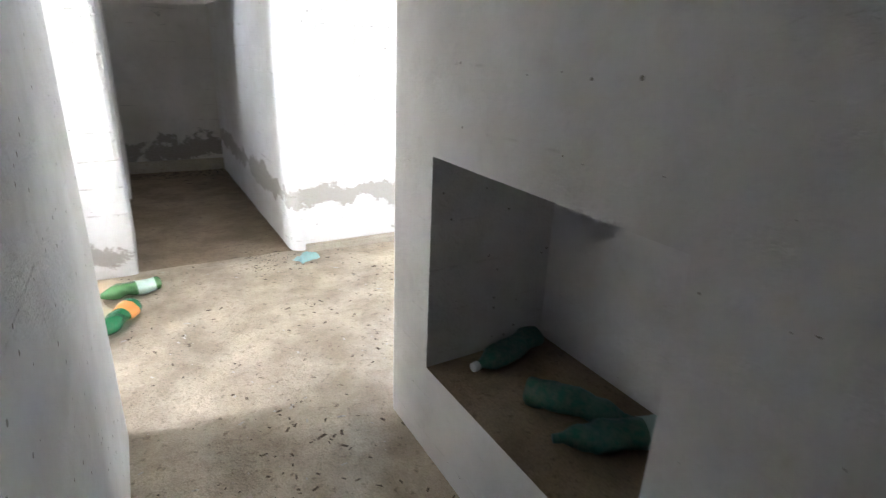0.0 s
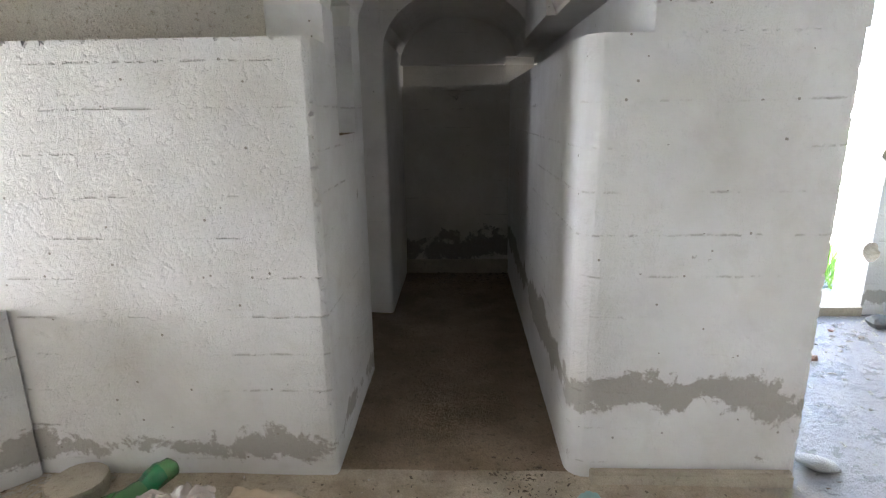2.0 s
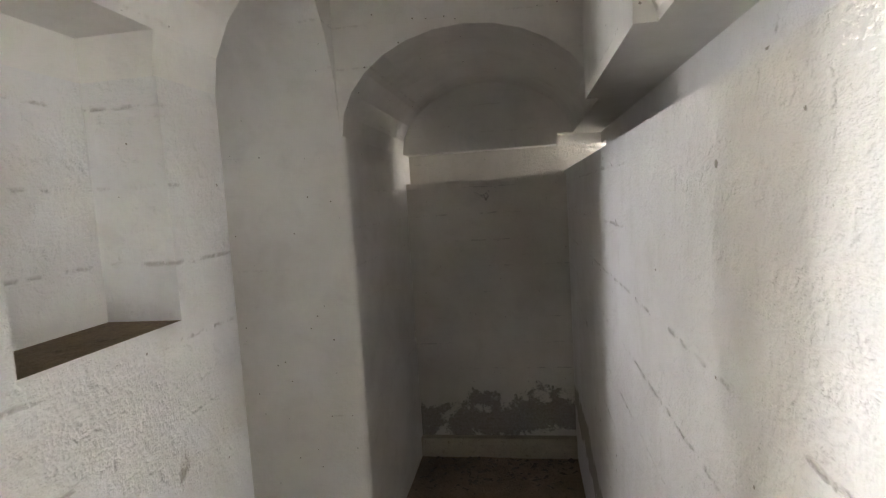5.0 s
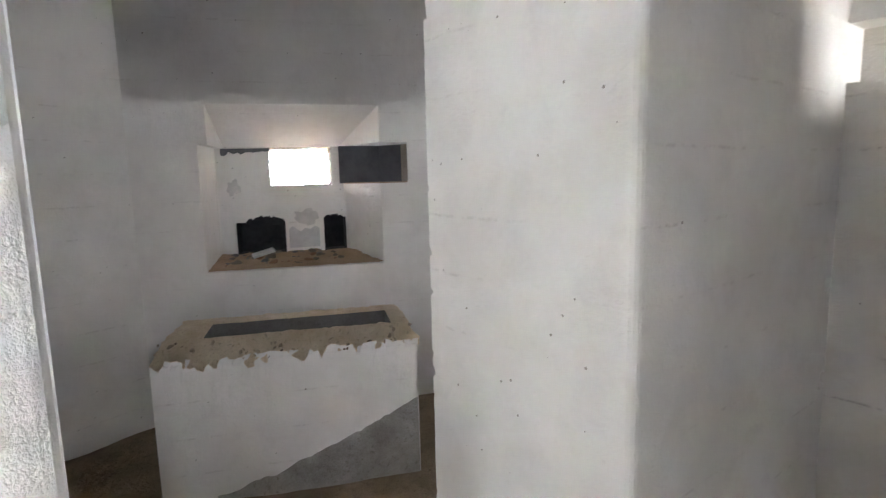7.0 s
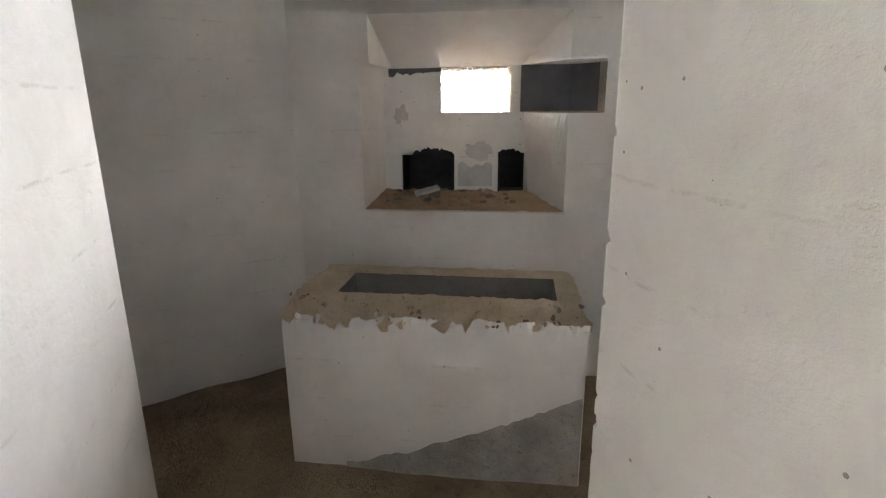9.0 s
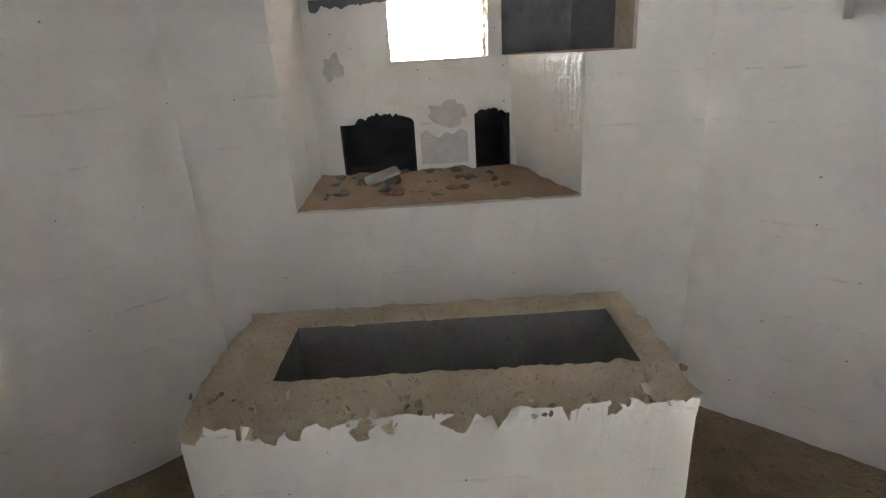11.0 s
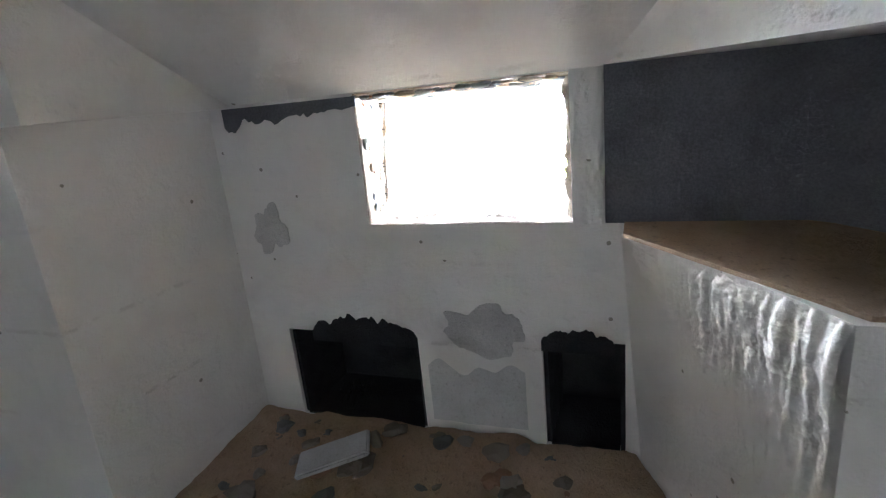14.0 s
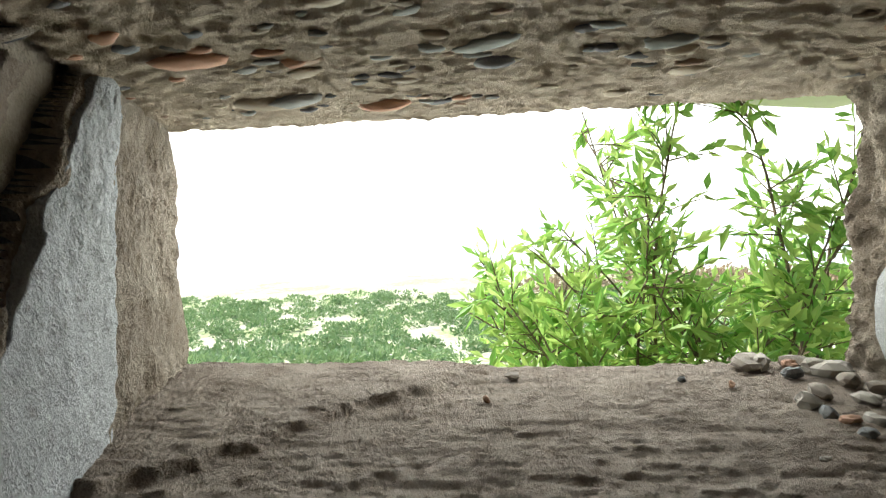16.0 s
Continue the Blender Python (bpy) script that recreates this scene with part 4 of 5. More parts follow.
prism(bm, [(p.x, p.y) for p in (un(5.20, 5.92), un(5.44, 5.61), un(5.598, 5.61), un(5.648, 5.80), un(5.49, 5.998), un(5.20, 5.998))], 1.6645, 1.671)
part("pocket_floor", bm, DIRT, recess, "brown dirt on the pocket floor")
# rough plaster with vertical runs on the splay below the pocket and beside the slit
splay_out = Vector((-0.93, -0.37, 0.0))
splay_out = U * splay_out.x + N * splay_out.y


def on_splay(s, t):
    """From the back of the recess to its front corner, downwards to a slanting line."""
    z = 1.664 - t * (0.03 + 0.30 * s * (1 + 0.25 * noise.noise(Vector((s * 9, 2, 0)))))
    back = 5.23 - 0.06 * (z - 1.155) / 0.78
    f = 0.02 + 0.93 * s
    return un(back + (5.437 - back) * f, 6.03 - 0.45 * f, z)


rough_sheet("rough_plaster", on_splay, splay_out, 120, 60, 0.0030, 45, WASH_CHAMBER, recess, "rough pale plaster with vertical runs", (1, 1, 0.3), None, None,
            lambda s, t: -0.006 * max(0.0, (t - 0.75) / 0.25) + 0.004 * noise.noise(Vector((s * 38, t * 3, 1))) + 0.003 * noise.noise(Vector((s * 60, t * 26, 5))) + 0.010 * min(1.0, 8 * t, 8 * s) - 0.002)
rough_sheet("rough_plaster", lambda s, t: un(5.107 + 0.056 * s, 6.028, 1.66 + 0.275 * t), -N, 24, 90, 0.0030, 45, WASH_CHAMBER, recess, "rough pale plaster beside the slit", (1, 1, 0.4))
# black sheets inside the two holes paint their inner shade
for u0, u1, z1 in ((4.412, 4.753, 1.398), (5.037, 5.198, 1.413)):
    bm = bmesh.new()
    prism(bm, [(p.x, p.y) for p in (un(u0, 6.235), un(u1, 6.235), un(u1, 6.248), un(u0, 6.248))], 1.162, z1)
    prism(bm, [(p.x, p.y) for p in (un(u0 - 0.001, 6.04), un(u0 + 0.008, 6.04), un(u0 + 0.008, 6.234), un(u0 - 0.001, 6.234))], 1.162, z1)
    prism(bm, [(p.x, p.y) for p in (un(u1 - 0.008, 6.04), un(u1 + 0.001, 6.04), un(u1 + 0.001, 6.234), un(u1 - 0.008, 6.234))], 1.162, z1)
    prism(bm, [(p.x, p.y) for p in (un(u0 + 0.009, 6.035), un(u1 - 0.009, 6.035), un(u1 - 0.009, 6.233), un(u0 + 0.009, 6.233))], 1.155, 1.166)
    part("hole_lining", bm, SHADE_BLACK, recess, "hole lining blackened for the shade inside")
bm = rough_sheet("patch", lambda s, t: un(4.78, 6.022, 1.20).lerp(un(5.0, 6.022, 1.20), s) + Vector((0, 0, 0.14 * t * (1 + 0.25 * noise.noise(Vector((s * 4, 0, 0)))))), -N, 24, 16, 0.003, 20, BARE)
part("patch", bm, CEMENT, recess, "pale mortar patch", True)
GREY_STAIN = mottled("grey_damp_stain", (0.58, 0.565, 0.53), (0.70, 0.68, 0.64), (0.46, 0.45, 0.42), 10.0)


def stain(u0, u1, z0, z1, mat, seed, label):
    """A thin ragged patch on the back wall of the recess."""
    bm = bmesh.new()
    loop = []
    for k in range(110):
        a = 2 * math.pi * k / 110
        way = Vector((math.cos(a), math.sin(a), 0))
        f = 0.80 + 0.45 * noise.noise(way * 1.3 + Vector((0, 0, seed))) + 0.18 * noise.noise(way * 2.6 + Vector((0, 0, seed))) + 0.05 * noise.noise(way * 9 + Vector((0, 0, seed)))
        loop.append(((u0 + u1) / 2 + (u1 - u0) / 2 * f * way.x, (z0 + z1) / 2 + (z1 - z0) / 2 * f * way.y))
    hexa(bm, [un(u, 6.0295, z) for u, z in loop], [un(u, 6.027, z) for u, z in loop])
    part("stain", bm, mat, recess, label)


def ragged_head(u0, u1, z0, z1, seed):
    """A flat black patch drawn as the shaded, broken, arched head of a hole in the back wall."""
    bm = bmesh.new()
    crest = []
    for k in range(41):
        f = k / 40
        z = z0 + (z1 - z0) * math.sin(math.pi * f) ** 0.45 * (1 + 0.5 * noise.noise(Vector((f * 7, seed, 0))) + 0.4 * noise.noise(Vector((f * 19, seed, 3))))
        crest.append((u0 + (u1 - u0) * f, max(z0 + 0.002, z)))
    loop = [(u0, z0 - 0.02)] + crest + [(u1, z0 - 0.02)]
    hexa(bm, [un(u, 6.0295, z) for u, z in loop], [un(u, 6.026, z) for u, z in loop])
    part("broken_head", bm, SHADE_BLACK, recess, "black patch for the shaded broken head of the hole")


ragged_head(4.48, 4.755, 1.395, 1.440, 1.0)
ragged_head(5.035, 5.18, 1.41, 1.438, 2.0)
stain(4.79, 5.03, 1.36, 1.50, GREY_STAIN, 3.0, "grey damp stain")
stain(4.36, 4.46, 1.58, 1.72, GREY_STAIN, 4.0, "grey damp stain")
bm = bmesh.new()      # dark strip hanging from the soffit, painting the shaded gap there
hang = [(4.34 + 0.34 * k / 40, 1.925 - (0.012 + 0.030 * (1 - k / 40) * (0.7 + noise.noise(Vector((k * 0.21, 0, 0)))) + 0.012 * noise.noise(Vector((k * 0.7, 4, 0))))) for k in range(41)]
loop = [(4.34, 1.933)] + hang + [(4.68, 1.933)]
hexa(bm, [un(u, 6.0295, z) for u, z in loop], [un(u, 6.027, z) for u, z in loop])
part("stain", bm, DARK, recess, "strip darkened for the shaded gap under the soffit")
rr = random.Random(41)
for i in range(96):
    u, n = rr.uniform(4.36, 5.16), 5.99 - 0.30 * rr.random() ** 2
    if i > 80:
        u, n = rr.uniform(4.5, 5.2), rr.uniform(5.62, 5.75)
    size = 0.007 + 0.026 * rr.random() ** 2 if i < 81 else rr.uniform(0.004, 0.009)
    loose_stone(un(u, n, 1.118 + 0.05 * (n - 5.6) / 0.42), size, 0.6, "rubble in the embrasure recess", "crumbled concrete fragment lying in the recess", rr)
bm = bmesh.new()
prism(bm, [(-0.085, -0.03), (0.08, -0.036), (0.09, 0.028), (-0.07, 0.034)], 0, 0.016)
bmesh.ops.bevel(bm, geom=bm.edges[:], offset=0.004, segments=2, affect='EDGES')
slab = thing("concrete_flake", bm, CEMENT, "pale flat flake of broken concrete leaning on rubble", "flake")
slab.matrix_world = Matrix.Translation(un(4.60, 5.86, 1.185)) @ pose(0, 0, 0, 14, -12, 95)

# ---------------------------------------------------------------- gun pedestal
ped = empty("gun_pedestal", Matrix.Translation(un(4.813, 4.85)), "whitewashed concrete gun pedestal with broken top and hollow", "pedestal")
inv = ped.matrix_world.inverted()


def grid_solid(loops, seg, jitter, freq, smooth_to=None):
    """A closed skin through loops of corner points, each side cut into seg pieces, with noise."""
    bm = bmesh.new()
    rings = []
    for loop, amp in zip(loops, jitter):
        ring = []
        k = len(loop)
        for i in range(k):
            for j in range(seg):
                p = loop[i].lerp(loop[(i + 1) % k], j / seg)
                if amp:
                    q = p * freq
                    p = p + Vector((noise.noise(q), noise.noise(q + Vector((9, 1, 4))), 0.8 * noise.noise(q + Vector((2, 7, 8))))) * amp + Vector((noise.noise(q * 3.1), noise.noise(q * 3.1 + Vector((5, 5, 5))), noise.noise(q * 3.1 + Vector((1, 8, 3))))) * amp * 0.5
                ring.append(bm.verts.new(p))
        rings.append(ring)
    for a, b in zip(rings, rings[1:]):
        k = len(a)
        for i in range(k):
            bm.faces.new((a[i], a[(i + 1) % k], b[(i + 1) % k], b[i]))
    return bm, rings


def rect(u0, u1, n0, n1, z):
    return [inv @ un(u0, n0, z), inv @ un(u1, n0, z), inv @ un(u1, n1, z), inv @ un(u0, n1, z)]


bm, rings = grid_solid([rect(4.166, 5.46, 4.60, 5.10, z) for z in (-0.02, 0.2, 0.4, 0.6, 0.72, 0.80, 0.86)], 60, (0, 0.002, 0.002, 0.002, 0.003, 0.006, 0.02), 14)
bm.faces.new(rings[0])
part("body", bm, WASH_CHAMBER, ped, "whitewashed body")
steps = [rect(4.20, 5.425, 4.630, 5.07, 0.76), rect(4.176, 5.450, 4.608, 5.09, 0.82), rect(4.178, 5.448, 4.600, 5.086, 0.866), rect(4.205, 5.432, 4.608, 5.078, 0.90), rect(4.225, 5.422, 4.620, 5.068, 0.928), rect(4.25, 5.412, 4.632, 5.058, 0.94),
         rect(4.30, 5.395, 4.642, 5.02, 0.944), rect(4.385, 5.35, 4.657, 4.967, 0.942), rect(4.395, 5.34, 4.667, 4.96, 0.930)]
bm, rings = grid_solid(steps, 90, (0.016, 0.036, 0.042, 0.036, 0.022, 0.010, 0.004, 0.009, 0.006), 19)
part("broken_top", bm, CRUMBLE, ped, "crumbling yellowish bare concrete rim", True)
# the hollow's depth shade is put into a darker grey
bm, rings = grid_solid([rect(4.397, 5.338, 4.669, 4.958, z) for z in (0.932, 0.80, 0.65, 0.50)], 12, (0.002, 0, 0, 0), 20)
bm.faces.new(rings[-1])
part("hollow", bm, mottled("hollow_shade_concrete", (0.13, 0.125, 0.115), (0.19, 0.185, 0.17), (0.09, 0.085, 0.08), 6.0), ped, "concrete hollow, coloured dark grey for its shade")
# aggregate showing in the broken rim
rp = random.Random(63)
rim_stones = pebble_meshes(6, per_object("rim_aggregate", [(0.44, 0.35, 0.24), (0.20, 0.145, 0.095), (0.30, 0.23, 0.155), (0.14, 0.10, 0.07), (0.50, 0.41, 0.29)], 0.9), 17, 2, 0.6)
for i in range(150):
    k = rp.random()
    if i < 95:
        u, n, out = rp.uniform(4.20, 5.43), 4.602 + 0.03 * k, (-N + up * 0.7)
    else:
        side = rp.random() < 0.5
        u, n, out = (4.202 + 0.05 * k) if side else (5.424 - 0.03 * k), rp.uniform(4.66, 5.06), ((-U if side else U) + up * 0.7)
    z = 0.835 + 0.10 * k
    a = rp.uniform(0.006, 0.016)
    ob = new("pebble", rp.choice(rim_stones))
    zz = out.normalized()
    xx = zz.cross(Vector((rp.uniform(-1, 1), rp.uniform(-1, 1), 0.3))).normalized()
    m = Matrix((xx, zz.cross(xx), zz)).transposed().to_4x4() @ Matrix.Diagonal((a, a * rp.uniform(0.5, 0.9), a * rp.uniform(0.4, 0.8), 1))
    m.translation = inv @ un(u, n, z)
    ob.parent = ped
    ob.matrix_local = m
# bare patch of mortar that climbs across the front
bm = bmesh.new()
top_line = [(u, 0.13 + 0.40 * ((u - 4.42) / 1.04) ** 1.25 + 0.022 * noise.noise(Vector((u * 9, 0, 0))) + 0.012 * noise.noise(Vector((u * 31, 2, 0)))) for u in [4.42 + 1.035 * i / 40 for i in range(41)]]
front = [bm.verts.new(inv @ un(u, 4.594, z)) for u, z in top_line]
rear = [bm.verts.new(inv @ un(u, 4.601, z + 0.006)) for u, z in top_line]
low = [bm.verts.new(inv @ un(u, 4.592, 0.03)) for u, z in top_line]
for i in range(40):
    bm.faces.new((low[i], low[i + 1], front[i + 1], front[i]))
    bm.faces.new((front[i], front[i + 1], rear[i + 1], rear[i]))
part("mortar_patch", bm, mottled("damp_mortar", (0.34, 0.315, 0.27), (0.56, 0.535, 0.48), (0.21, 0.185, 0.15), 5.0, 0.9, 0.025, 1.0), ped, "damp grey-brown mortar patch", True)

# earth banked over the chamber floor
bm = bmesh.new()
n_cell = 46
grid = []
for i in range(n_cell + 1):
    col = []
    for j in range(n_cell + 1):
        p = un(2.9 + 4.0 * i / n_cell, 3.0 + 2.7 * j / n_cell)
        col.append(bm.verts.new((p.x, p.y, floor_height(p.x, p.y) + 0.022 + 0.012 * noise.noise(p * 3.0) + 0.006 * noise.noise(p * 11.0))))
    grid.append(col)
for i in range(n_cell):
    for j in range(n_cell):
        c = (grid[i][j].co + grid[i + 1][j + 1].co) / 2
        if c.y > 4.45 and c.x < -0.75:
            bm.faces.new((grid[i][j], grid[i + 1][j], grid[i + 1][j + 1], grid[i][j + 1]))
for v in [v for v in bm.verts if not v.link_faces]:
    bm.verts.remove(v)
structure("floor_chamber", bm, EARTH, "dark brown earth floor of the gun chamber", True)
# ==== room things ------------------------------------------------ front room
GREEN = plain("green_bottle_plastic", (0.03, 0.30, 0.12), 0.22, 0, 0.45, 1.0, 0.12)
PALE_GREEN = plain("pale_green_bottle_plastic", (0.16, 0.42, 0.16), 0.25, 0, 0.5, 1.0, 0.15)
DEEP_GREEN = plain("dusty_dark_green_plastic", (0.015, 0.12, 0.085), 0.45, 0, 0.2, 1.0, 0.35)
WHITE_PLASTIC = plain("white_plastic", (0.72, 0.71, 0.68), 0.4)
RED = plain("red_plastic", (0.55, 0.06, 0.03), 0.4)
ORANGE = plain("orange_label_print", (0.70, 0.28, 0.05), 0.5)
LABEL = plain("faded_label_paper", (0.42, 0.55, 0.50), 0.6)
PAPER = plain("crumpled_beige_paper", (0.60, 0.52, 0.41), 0.85, 0, 0, 1, 0.35, 18)
CARD = plain("beige_cardboard", (0.55, 0.44, 0.31), 0.85, 0, 0, 1, 0.35, 14)
FILM = plain("clear_plastic_film", (0.62, 0.55, 0.50), 0.25, 0, 0.35, 1.0, 0.3)
RAG = plain("pale_turquoise_plastic", (0.30, 0.50, 0.50), 0.5)
PROFILE = [(0.0, 0.0), (0.004, 0.040), (0.015, 0.052), (0.06, 0.054), (0.12, 0.052), (0.19, 0.054), (0.25, 0.053), (0.29, 0.046), (0.325, 0.030), (0.35, 0.017), (0.375, 0.015), (0.382, 0.015)]


def lathe(bm, profile, sides=20, warp=None):
    rings = []
    for x, rad in profile:
        ring = []
        for k in range(sides):
            a = 2 * math.pi * k / sides
            p = Vector((x, rad * math.cos(a), rad * math.sin(a)))
            ring.append(bm.verts.new(warp(p) if warp else p))
        rings.append(ring)
    for a, b in zip(rings, rings[1:]):
        for k in range(sides):
            bm.faces.new((a[k], a[(k + 1) % sides], b[(k + 1) % sides], b[k]))
    return rings


def bottle(name, foot, head, mat, cap_mat, label_mat, label_text, crush=0.25, seed=0, size=1.0, at=(0.10, 0.22), group="discarded bottles"):
    """A squashed drinks bottle lying from foot to head."""
    a, b = Vector(foot), Vector(head)
    d = (b - a).normalized()
    m = Matrix.Translation(a) @ d.to_track_quat('X', 'Z').to_matrix().to_4x4() @ Matrix.Diagonal((size, size, size, 1))
    root = empty(name, m, label_text, "bottle", group)
    off = Vector((seed * 3.7, seed * 1.3, seed * 0.7))

    def warp(p):
        body = max(0.0, min(1.0, (0.33 - p.x) / 0.08))
        dent = crush * body * (noise.noise(p * 11 + off) + 0.5 * noise.noise(p * 26 + off))
        q = Vector((p.x, p.y * (1 + dent + 0.12 * crush), p.z * (1 + dent - 0.5 * crush * body)))
        q.z += 0.03 * crush * noise.noise(Vector((p.x * 7, 0, 0)) + off)
        return q

    fine = []
    for (x0, r0), (x1, r1) in zip(PROFILE, PROFILE[1:]):
        n = max(1, int((x1 - x0) / 0.012))
        fine += [(x0 + (x1 - x0) * i / n, r0 + (r1 - r0) * i / n) for i in range(n)]
    fine.append(PROFILE[-1])
    bm = bmesh.new()
    rings = lathe(bm, fine, 22, warp)
    bm.faces.new(rings[-1])
    part("body", bm, mat, root, "", True)
    if label_mat:
        bm = bmesh.new()
        lathe(bm, [(at[0] + (at[1] - at[0]) * i / 8, 0.0558) for i in range(9)], 22, warp)
        part("label", bm, label_mat, root, "torn printed paper label", True)
    if cap_mat:
        bm = bmesh.new()
        rings = lathe(bm, [(0.374, 0.010), (0.374, 0.019), (0.398, 0.019), (0.401, 0.016)], 16)
        bm.faces.new(rings[0]), bm.faces.new(rings[-1])
        part("cap", bm, cap_mat, root, "screw cap")
    return root


bottle("plastic_bottle", (-0.41, 3.50, 0.055), (-0.60, 3.13, 0.05), GREEN, WHITE_PLASTIC, ORANGE, "bright green plastic bottle with an orange label lying on dusty floor", 0.22, 1, 1.05, (0.05, 0.14))
bottle("plastic_bottle", (-0.95, 3.36, 0.05), (-0.67, 3.07, 0.04), GREEN, WHITE_PLASTIC, None, "crushed green plastic bottle beside crumpled paper", 0.6, 2, 1.0)
bottle("plastic_bottle", (-0.24, 3.80, 0.055), (-0.64, 3.72, 0.05), PALE_GREEN, RED, LABEL, "green plastic bottle with a red cap and faded label", 0.35, 3, 1.02, (0.04, 0.15))
bottle("plastic_bottle", (-1.13, 4.06, 0.12), (-1.33, 3.74, 0.05), PALE_GREEN, RED, GREEN, "pale green plastic bottle propped on litter", 0.3, 4, 1.0, (0.07, 0.16))
bottle("plastic_bottle", (-0.92, 3.83, 0.06), (-1.20, 3.68, 0.05), FILM, RED, None, "clear dusty plastic bottle with a red cap", 0.55, 5, 0.95)
bottle("plastic_bottle", (1.15, 1.53, 0.465), (0.80, 1.45, 0.46), DEEP_GREEN, WHITE_PLASTIC, None, "dusty dark green plastic bottle lying in the niche", 0.35, 6, 1.0, group="bottles in the niche")
bottle("plastic_bottle", (0.86, 1.24, 0.46), (1.08, 0.94, 0.455), DEEP_GREEN, None, None, "dusty dark green plastic bottle lying in the niche", 0.3, 7, 1.0, group="bottles in the niche")
bottle("plastic_bottle", (1.13, 0.84, 0.46), (0.79, 0.98, 0.455), DEEP_GREEN, None, LABEL, "dusty dark green plastic bottle with torn label in niche", 0.3, 8, 1.0, (0.02, 0.08), group="bottles in the niche")


def crumpled(name, at, turn, sx, sy, lift, mat, label, category, seed, nx=34, ny=24, fold=5.0):
    """A crumpled sheet lying in folds on the floor."""
    bm = bmesh.new()
    off = Vector((seed * 5.1, seed * 2.3, 0))
    top, low = [], []
    for i in range(nx + 1):
        ca, cb = [], []
        for j in range(ny + 1):
            s, t = i / nx - 0.5, j / ny - 0.5
            q = Vector((s * fold, t * fold, 0)) + off
            ridge = 0.8 * abs(noise.noise(q * 0.7)) + 0.35 * abs(noise.noise(q * 1.7)) + 0.12 * abs(noise.noise(q * 4.3))
            fade = max(0.0, 1 - (2 * max(abs(s), abs(t))) ** 4)
            z = 0.008 + lift * (0.25 + 1.1 * ridge) * (0.25 + 0.75 * fade)
            x, y = sx * (s + 0.10 * noise.noise(q * 0.8 + Vector((7, 0, 0)))), sy * (t + 0.12 * noise.noise(q * 0.8 + Vector((0, 9, 0))))
            ca.append(bm.verts.new((x, y, z)))
            cb.append(bm.verts.new((x, y, max(0.0, z - 0.005))))
        top.append(ca), low.append(cb)
    for i in range(nx):
        for j in range(ny):
            bm.faces.new((top[i][j], top[i + 1][j], top[i + 1][j + 1], top[i][j + 1]))
            bm.faces.new((low[i][j], low[i][j + 1], low[i + 1][j + 1], low[i + 1][j]))
    ob = thing(name, bm, mat, label, category, smooth=True)
    ob.matrix_world = Matrix.Translation(at) @ pose(0, 0, 0, 0, 0, turn)
    return ob


crumpled("paper_bag", (-0.83, 3.50, 0.0), 12, 0.56, 0.30, 0.15, PAPER, "crumpled beige paper bag among bottles", "bag", 1)
crumpled("paper_sheet", (-1.0, 3.36, 0.0), 30, 0.50, 0.16, 0.10, WHITE_PLASTIC, "crumpled dirty white plastic sheet", "sheet", 2)
crumpled("cardboard_piece", (-0.66, 3.87, 0.0), -12, 0.40, 0.24, 0.13, CARD, "folded beige cardboard piece by the wall", "cardboard", 3, 16, 10, 2.0)
crumpled("plastic_wrapper", (-1.04, 3.84, 0.05), 15, 0.34, 0.16, 0.10, FILM, "crumpled clear plastic wrapper on the litter heap", "wrapper", 4)
crumpled("plastic_tray", (-1.33, 3.80, 0.0), 40, 0.26, 0.34, 0.08, PALE_GREEN, "dusty pale green plastic scrap", "scrap", 5, 18, 14, 2.5)
crumpled("paper_scrap", (-0.68, 3.36, 0.0), 50, 0.18, 0.10, 0.05, CARD, "small torn beige paper scrap", "scrap", 6, 14, 10, 3.0)
crumpled("torn_label", (-0.58, 3.40, 0.0), 10, 0.14, 0.10, 0.04, LABEL, "torn grey printed label on the floor", "label", 7, 12, 10, 3.0)
crumpled("plastic_scrap", (0.80, 3.93, 0.0), 25, 0.17, 0.12, 0.07, RAG, "pale turquoise plastic scrap at the pier's foot", "scrap", 8, 16, 12, 3.0)

# broken low block against the front wall, and a concrete disc beside it
bm = bmesh.new()
prism(bm, [(-1.84, YF - 0.004), (-2.06, 3.90), (-2.75, 3.45), (-4.6, 3.45), (-4.6, YF - 0.004)], -0.05, 0.87)
round_uprights(bm, [(-2.06, 3.90), (-1.84, YF - 0.004)], 0.05, 3)
block = thing("concrete_block", bm, WASH, "low whitewashed concrete block with a broken top", "block")
bm = bmesh.new()
rings = lathe(bm, [(0.0, 0.10), (0.0, 0.128), (0.012, 0.135), (0.06, 0.135), (0.075, 0.128), (0.075, 0.06)], 26, lambda p: p * (1 + 0.05 * noise.noise(p * 9)))
bm.faces.new(rings[0]), bm.faces.new(rings[-1])
disc = thing("concrete_disc", bm, BARE, "round flat piece of broken concrete on the floor", "disc", smooth=False)
disc.matrix_world = Matrix.Translation((-1.58, 4.0, -0.002)) @ pose(0, 0, 0, 0, -90, 20)
rs = random.Random(77)
for x, y, z, size, flat in ((-1.96, 4.06, 0.87, 0.05, 0.5), (-2.06, 4.0, 0.87, 0.035, 0.7), (-2.25, 3.9, 0.87, 0.06, 0.5), (-2.12, 4.09, 0.87, 0.025, 0.7)):
    loose_stone(Vector((x, y, z)), size, flat, "rubble on the block", "broken piece of brown concrete on the block", rs)
loose_stone(Vector((2.0, 4.25, 0.0)), 0.10, 0.30, "stones on the room floor", "flat pale stone lying on the floor", rs).data = pebble_meshes(1, PALE, 9, 2, 0.3)[0]
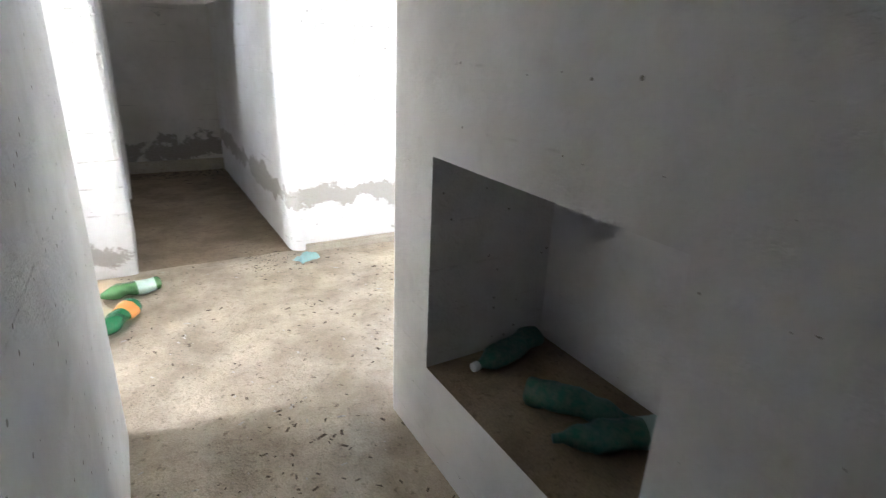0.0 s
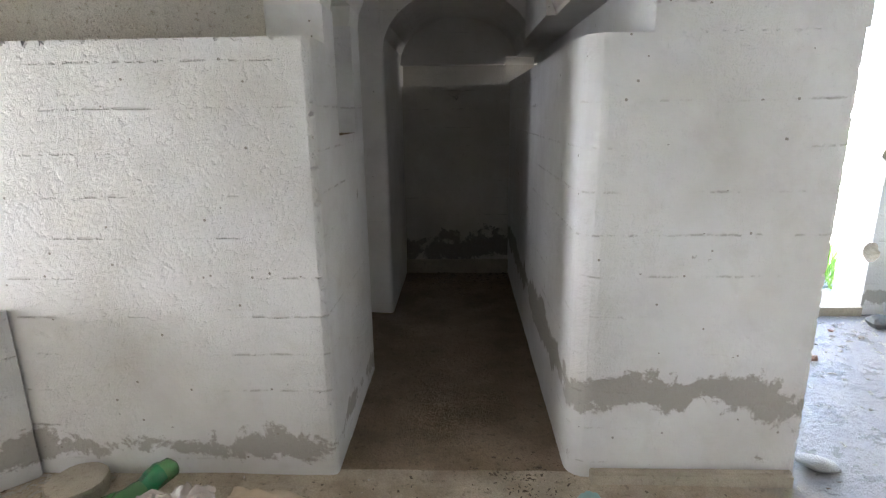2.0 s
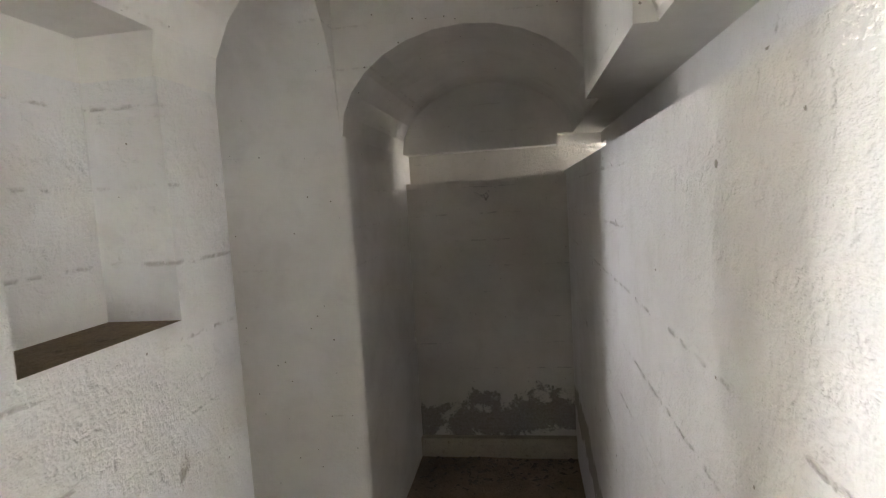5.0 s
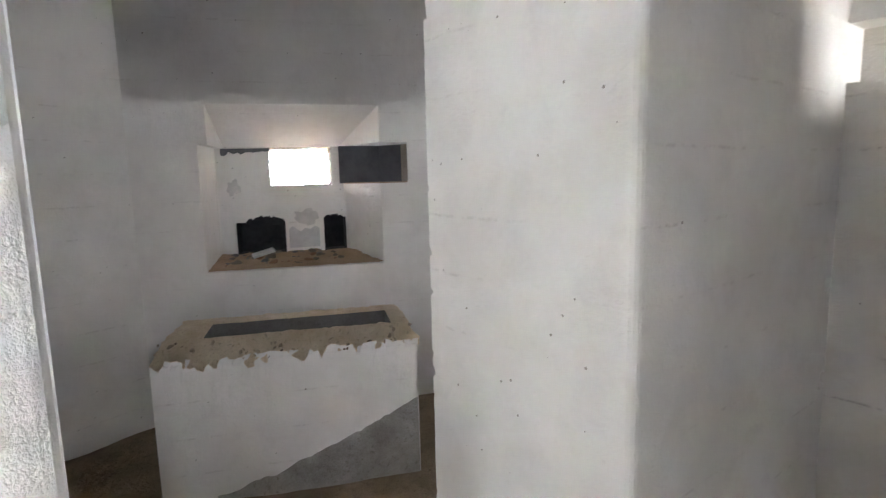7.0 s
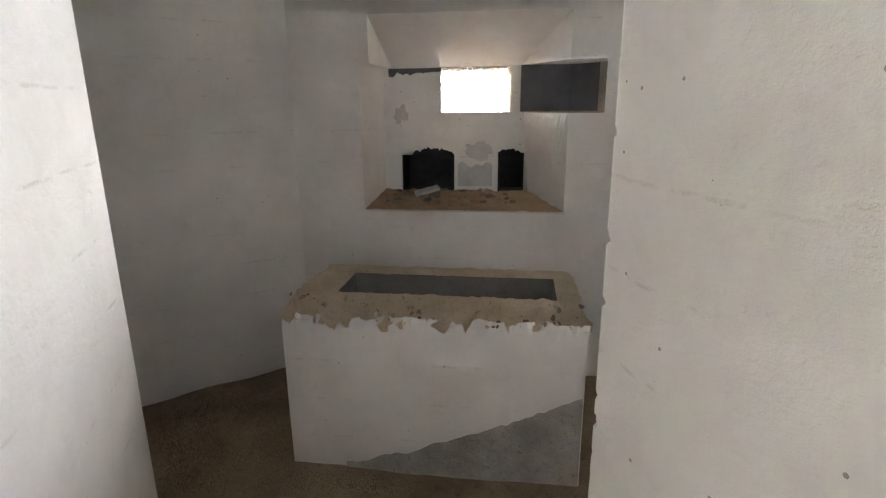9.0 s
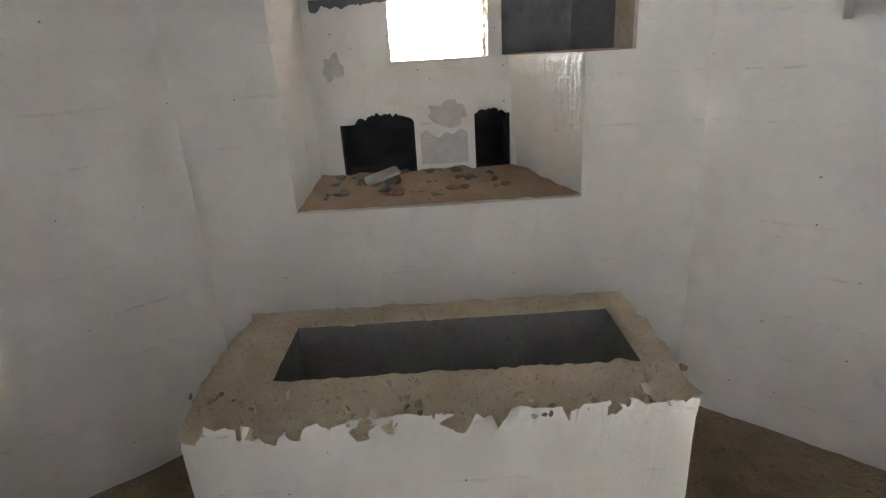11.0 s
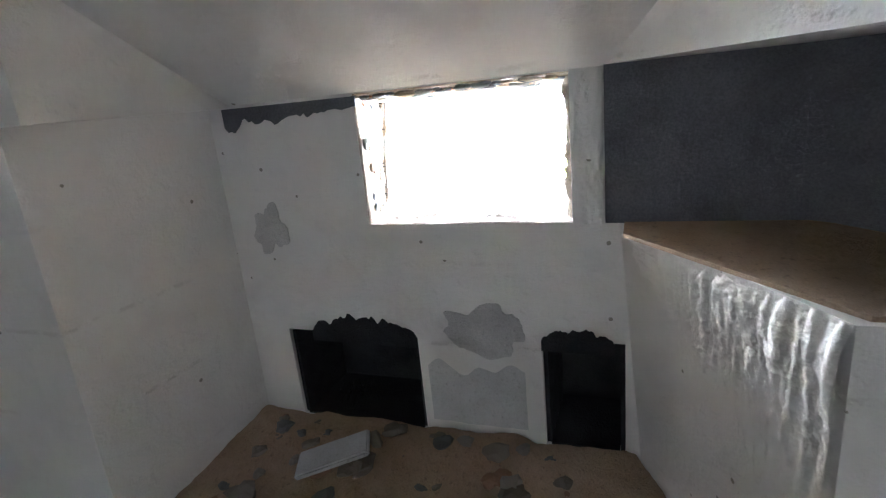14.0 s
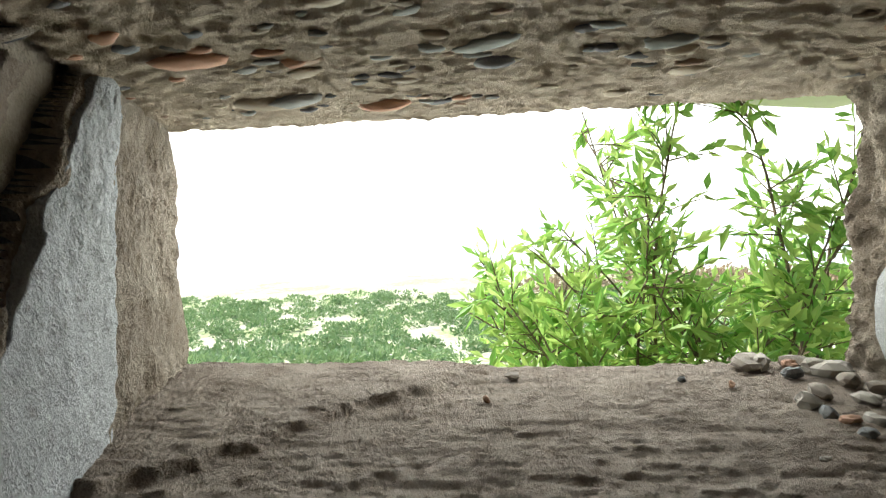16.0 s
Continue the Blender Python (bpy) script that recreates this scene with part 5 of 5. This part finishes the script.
loose_stone(Vector((3.62, 6.05, 0.0)), 0.09, 0.7, "stones on the room floor", "broken stone beside the doorway", rs)
for i in range(26):
    x, y = (rs.uniform(2.2, 3.7), rs.uniform(4.6, 6.2)) if i < 16 else (rs.uniform(-2.0, -1.4), rs.uniform(3.3, 4.0))
    loose_stone(Vector((x, y, 0.0)), rs.uniform(0.012, 0.04), 0.6, "stones on the room floor", "small loose stone on the dusty floor", rs)


def grit(name, count, place, lo, hi, mat, label, seed):
    """Fine debris, too small to count, in one mesh."""
    g = random.Random(seed)
    verts, faces = [], []
    for i in range(count):
        x, y = place(g)
        z = floor_height(x, y)
        size = lo + (hi - lo) * g.random() ** 3
        turn = g.uniform(0, 6.3)
        long_, k = g.uniform(0.8, 2.4), len(verts)
        c, s_ = math.cos(turn), math.sin(turn)
        for px, py, pz in ((-1, -0.6, 0), (1, -0.7, 0), (0.8, 0.7, 0), (-0.9, 0.5, 0), (g.uniform(-0.3, 0.3), 0, g.uniform(0.5, 0.9))):
            px *= long_
            verts.append((x + size * (px * c - py * s_), y + size * (px * s_ + py * c), z + size * pz - 0.001))
        faces += [(k, k + 1, k + 4), (k + 1, k + 2, k + 4), (k + 2, k + 3, k + 4), (k + 3, k, k + 4)]
    me = bpy.data.meshes.new(name)
    me.from_pydata(verts, [], faces)
    me.materials.append(mat)
    return tagged(new(name, me), label, "debris", kind="stuff")


DARKGRIT = mottled("dark_grit", (0.10, 0.075, 0.05), (0.20, 0.16, 0.12), None, 40.0)
PALEGRIT = mottled("pale_grit", (0.45, 0.41, 0.35), (0.58, 0.54, 0.48), None, 40.0)


def in_patches(g):
    while True:
        x, y = g.uniform(-2.2, 2.2), g.uniform(0.4, 4.15)
        if noise.noise(Vector((x * 2.2, y * 2.2, 4.0))) > g.uniform(-0.35, 0.45):
            return x, y


grit("dark_debris", 2600, in_patches, 0.0015, 0.012, DARKGRIT, "dark crumbs, droppings and bark scattered on the floor", 1)
grit("pale_debris", 900, in_patches, 0.002, 0.011, PALEGRIT, "pale grit and plaster crumbs on the floor", 2)
grit("gravel", 1500, lambda g: (-2.0 + abs(g.gauss(0, 0.33)), 3.75 + g.gauss(0, 0.35)), 0.003, 0.018, PALEGRIT, "grey gravel and crumbled plaster by the block", 3)
grit("doorway_debris", 900, lambda g: (g.uniform(1.9, 3.8), 6.3 - abs(g.gauss(0, 0.8))), 0.003, 0.02, PALEGRIT, "grey grit on the floor near the doorway", 4)
grit("twigs", 260, lambda g: (0.55 + g.gauss(0, 0.12), 4.1 + g.gauss(0, 0.16)), 0.003, 0.010, DARKGRIT, "dry twigs and leaf bits at the passage mouth", 5)
grit("alcove_debris", 300, lambda g: (g.uniform(-0.33, 0.72), 7.6 - abs(g.gauss(0, 0.25))), 0.004, 0.02, DARKGRIT, "dark damp rubble along the alcove wall", 6)
grit("chamber_debris", 500, lambda g: (g.uniform(-2.4, -0.6), g.uniform(5.3, 6.4)), 0.003, 0.016, DARKGRIT, "dark crumbs on the earth floor", 7)

# ---------------------------------------------------------------- plan units to metres
bpy.context.view_layer.update()
for ob in list(scene.objects):
    if ob.parent is None and ob.type != 'CAMERA':
        ob.matrix_world = Matrix.Scale(K, 4) @ ob.matrix_world
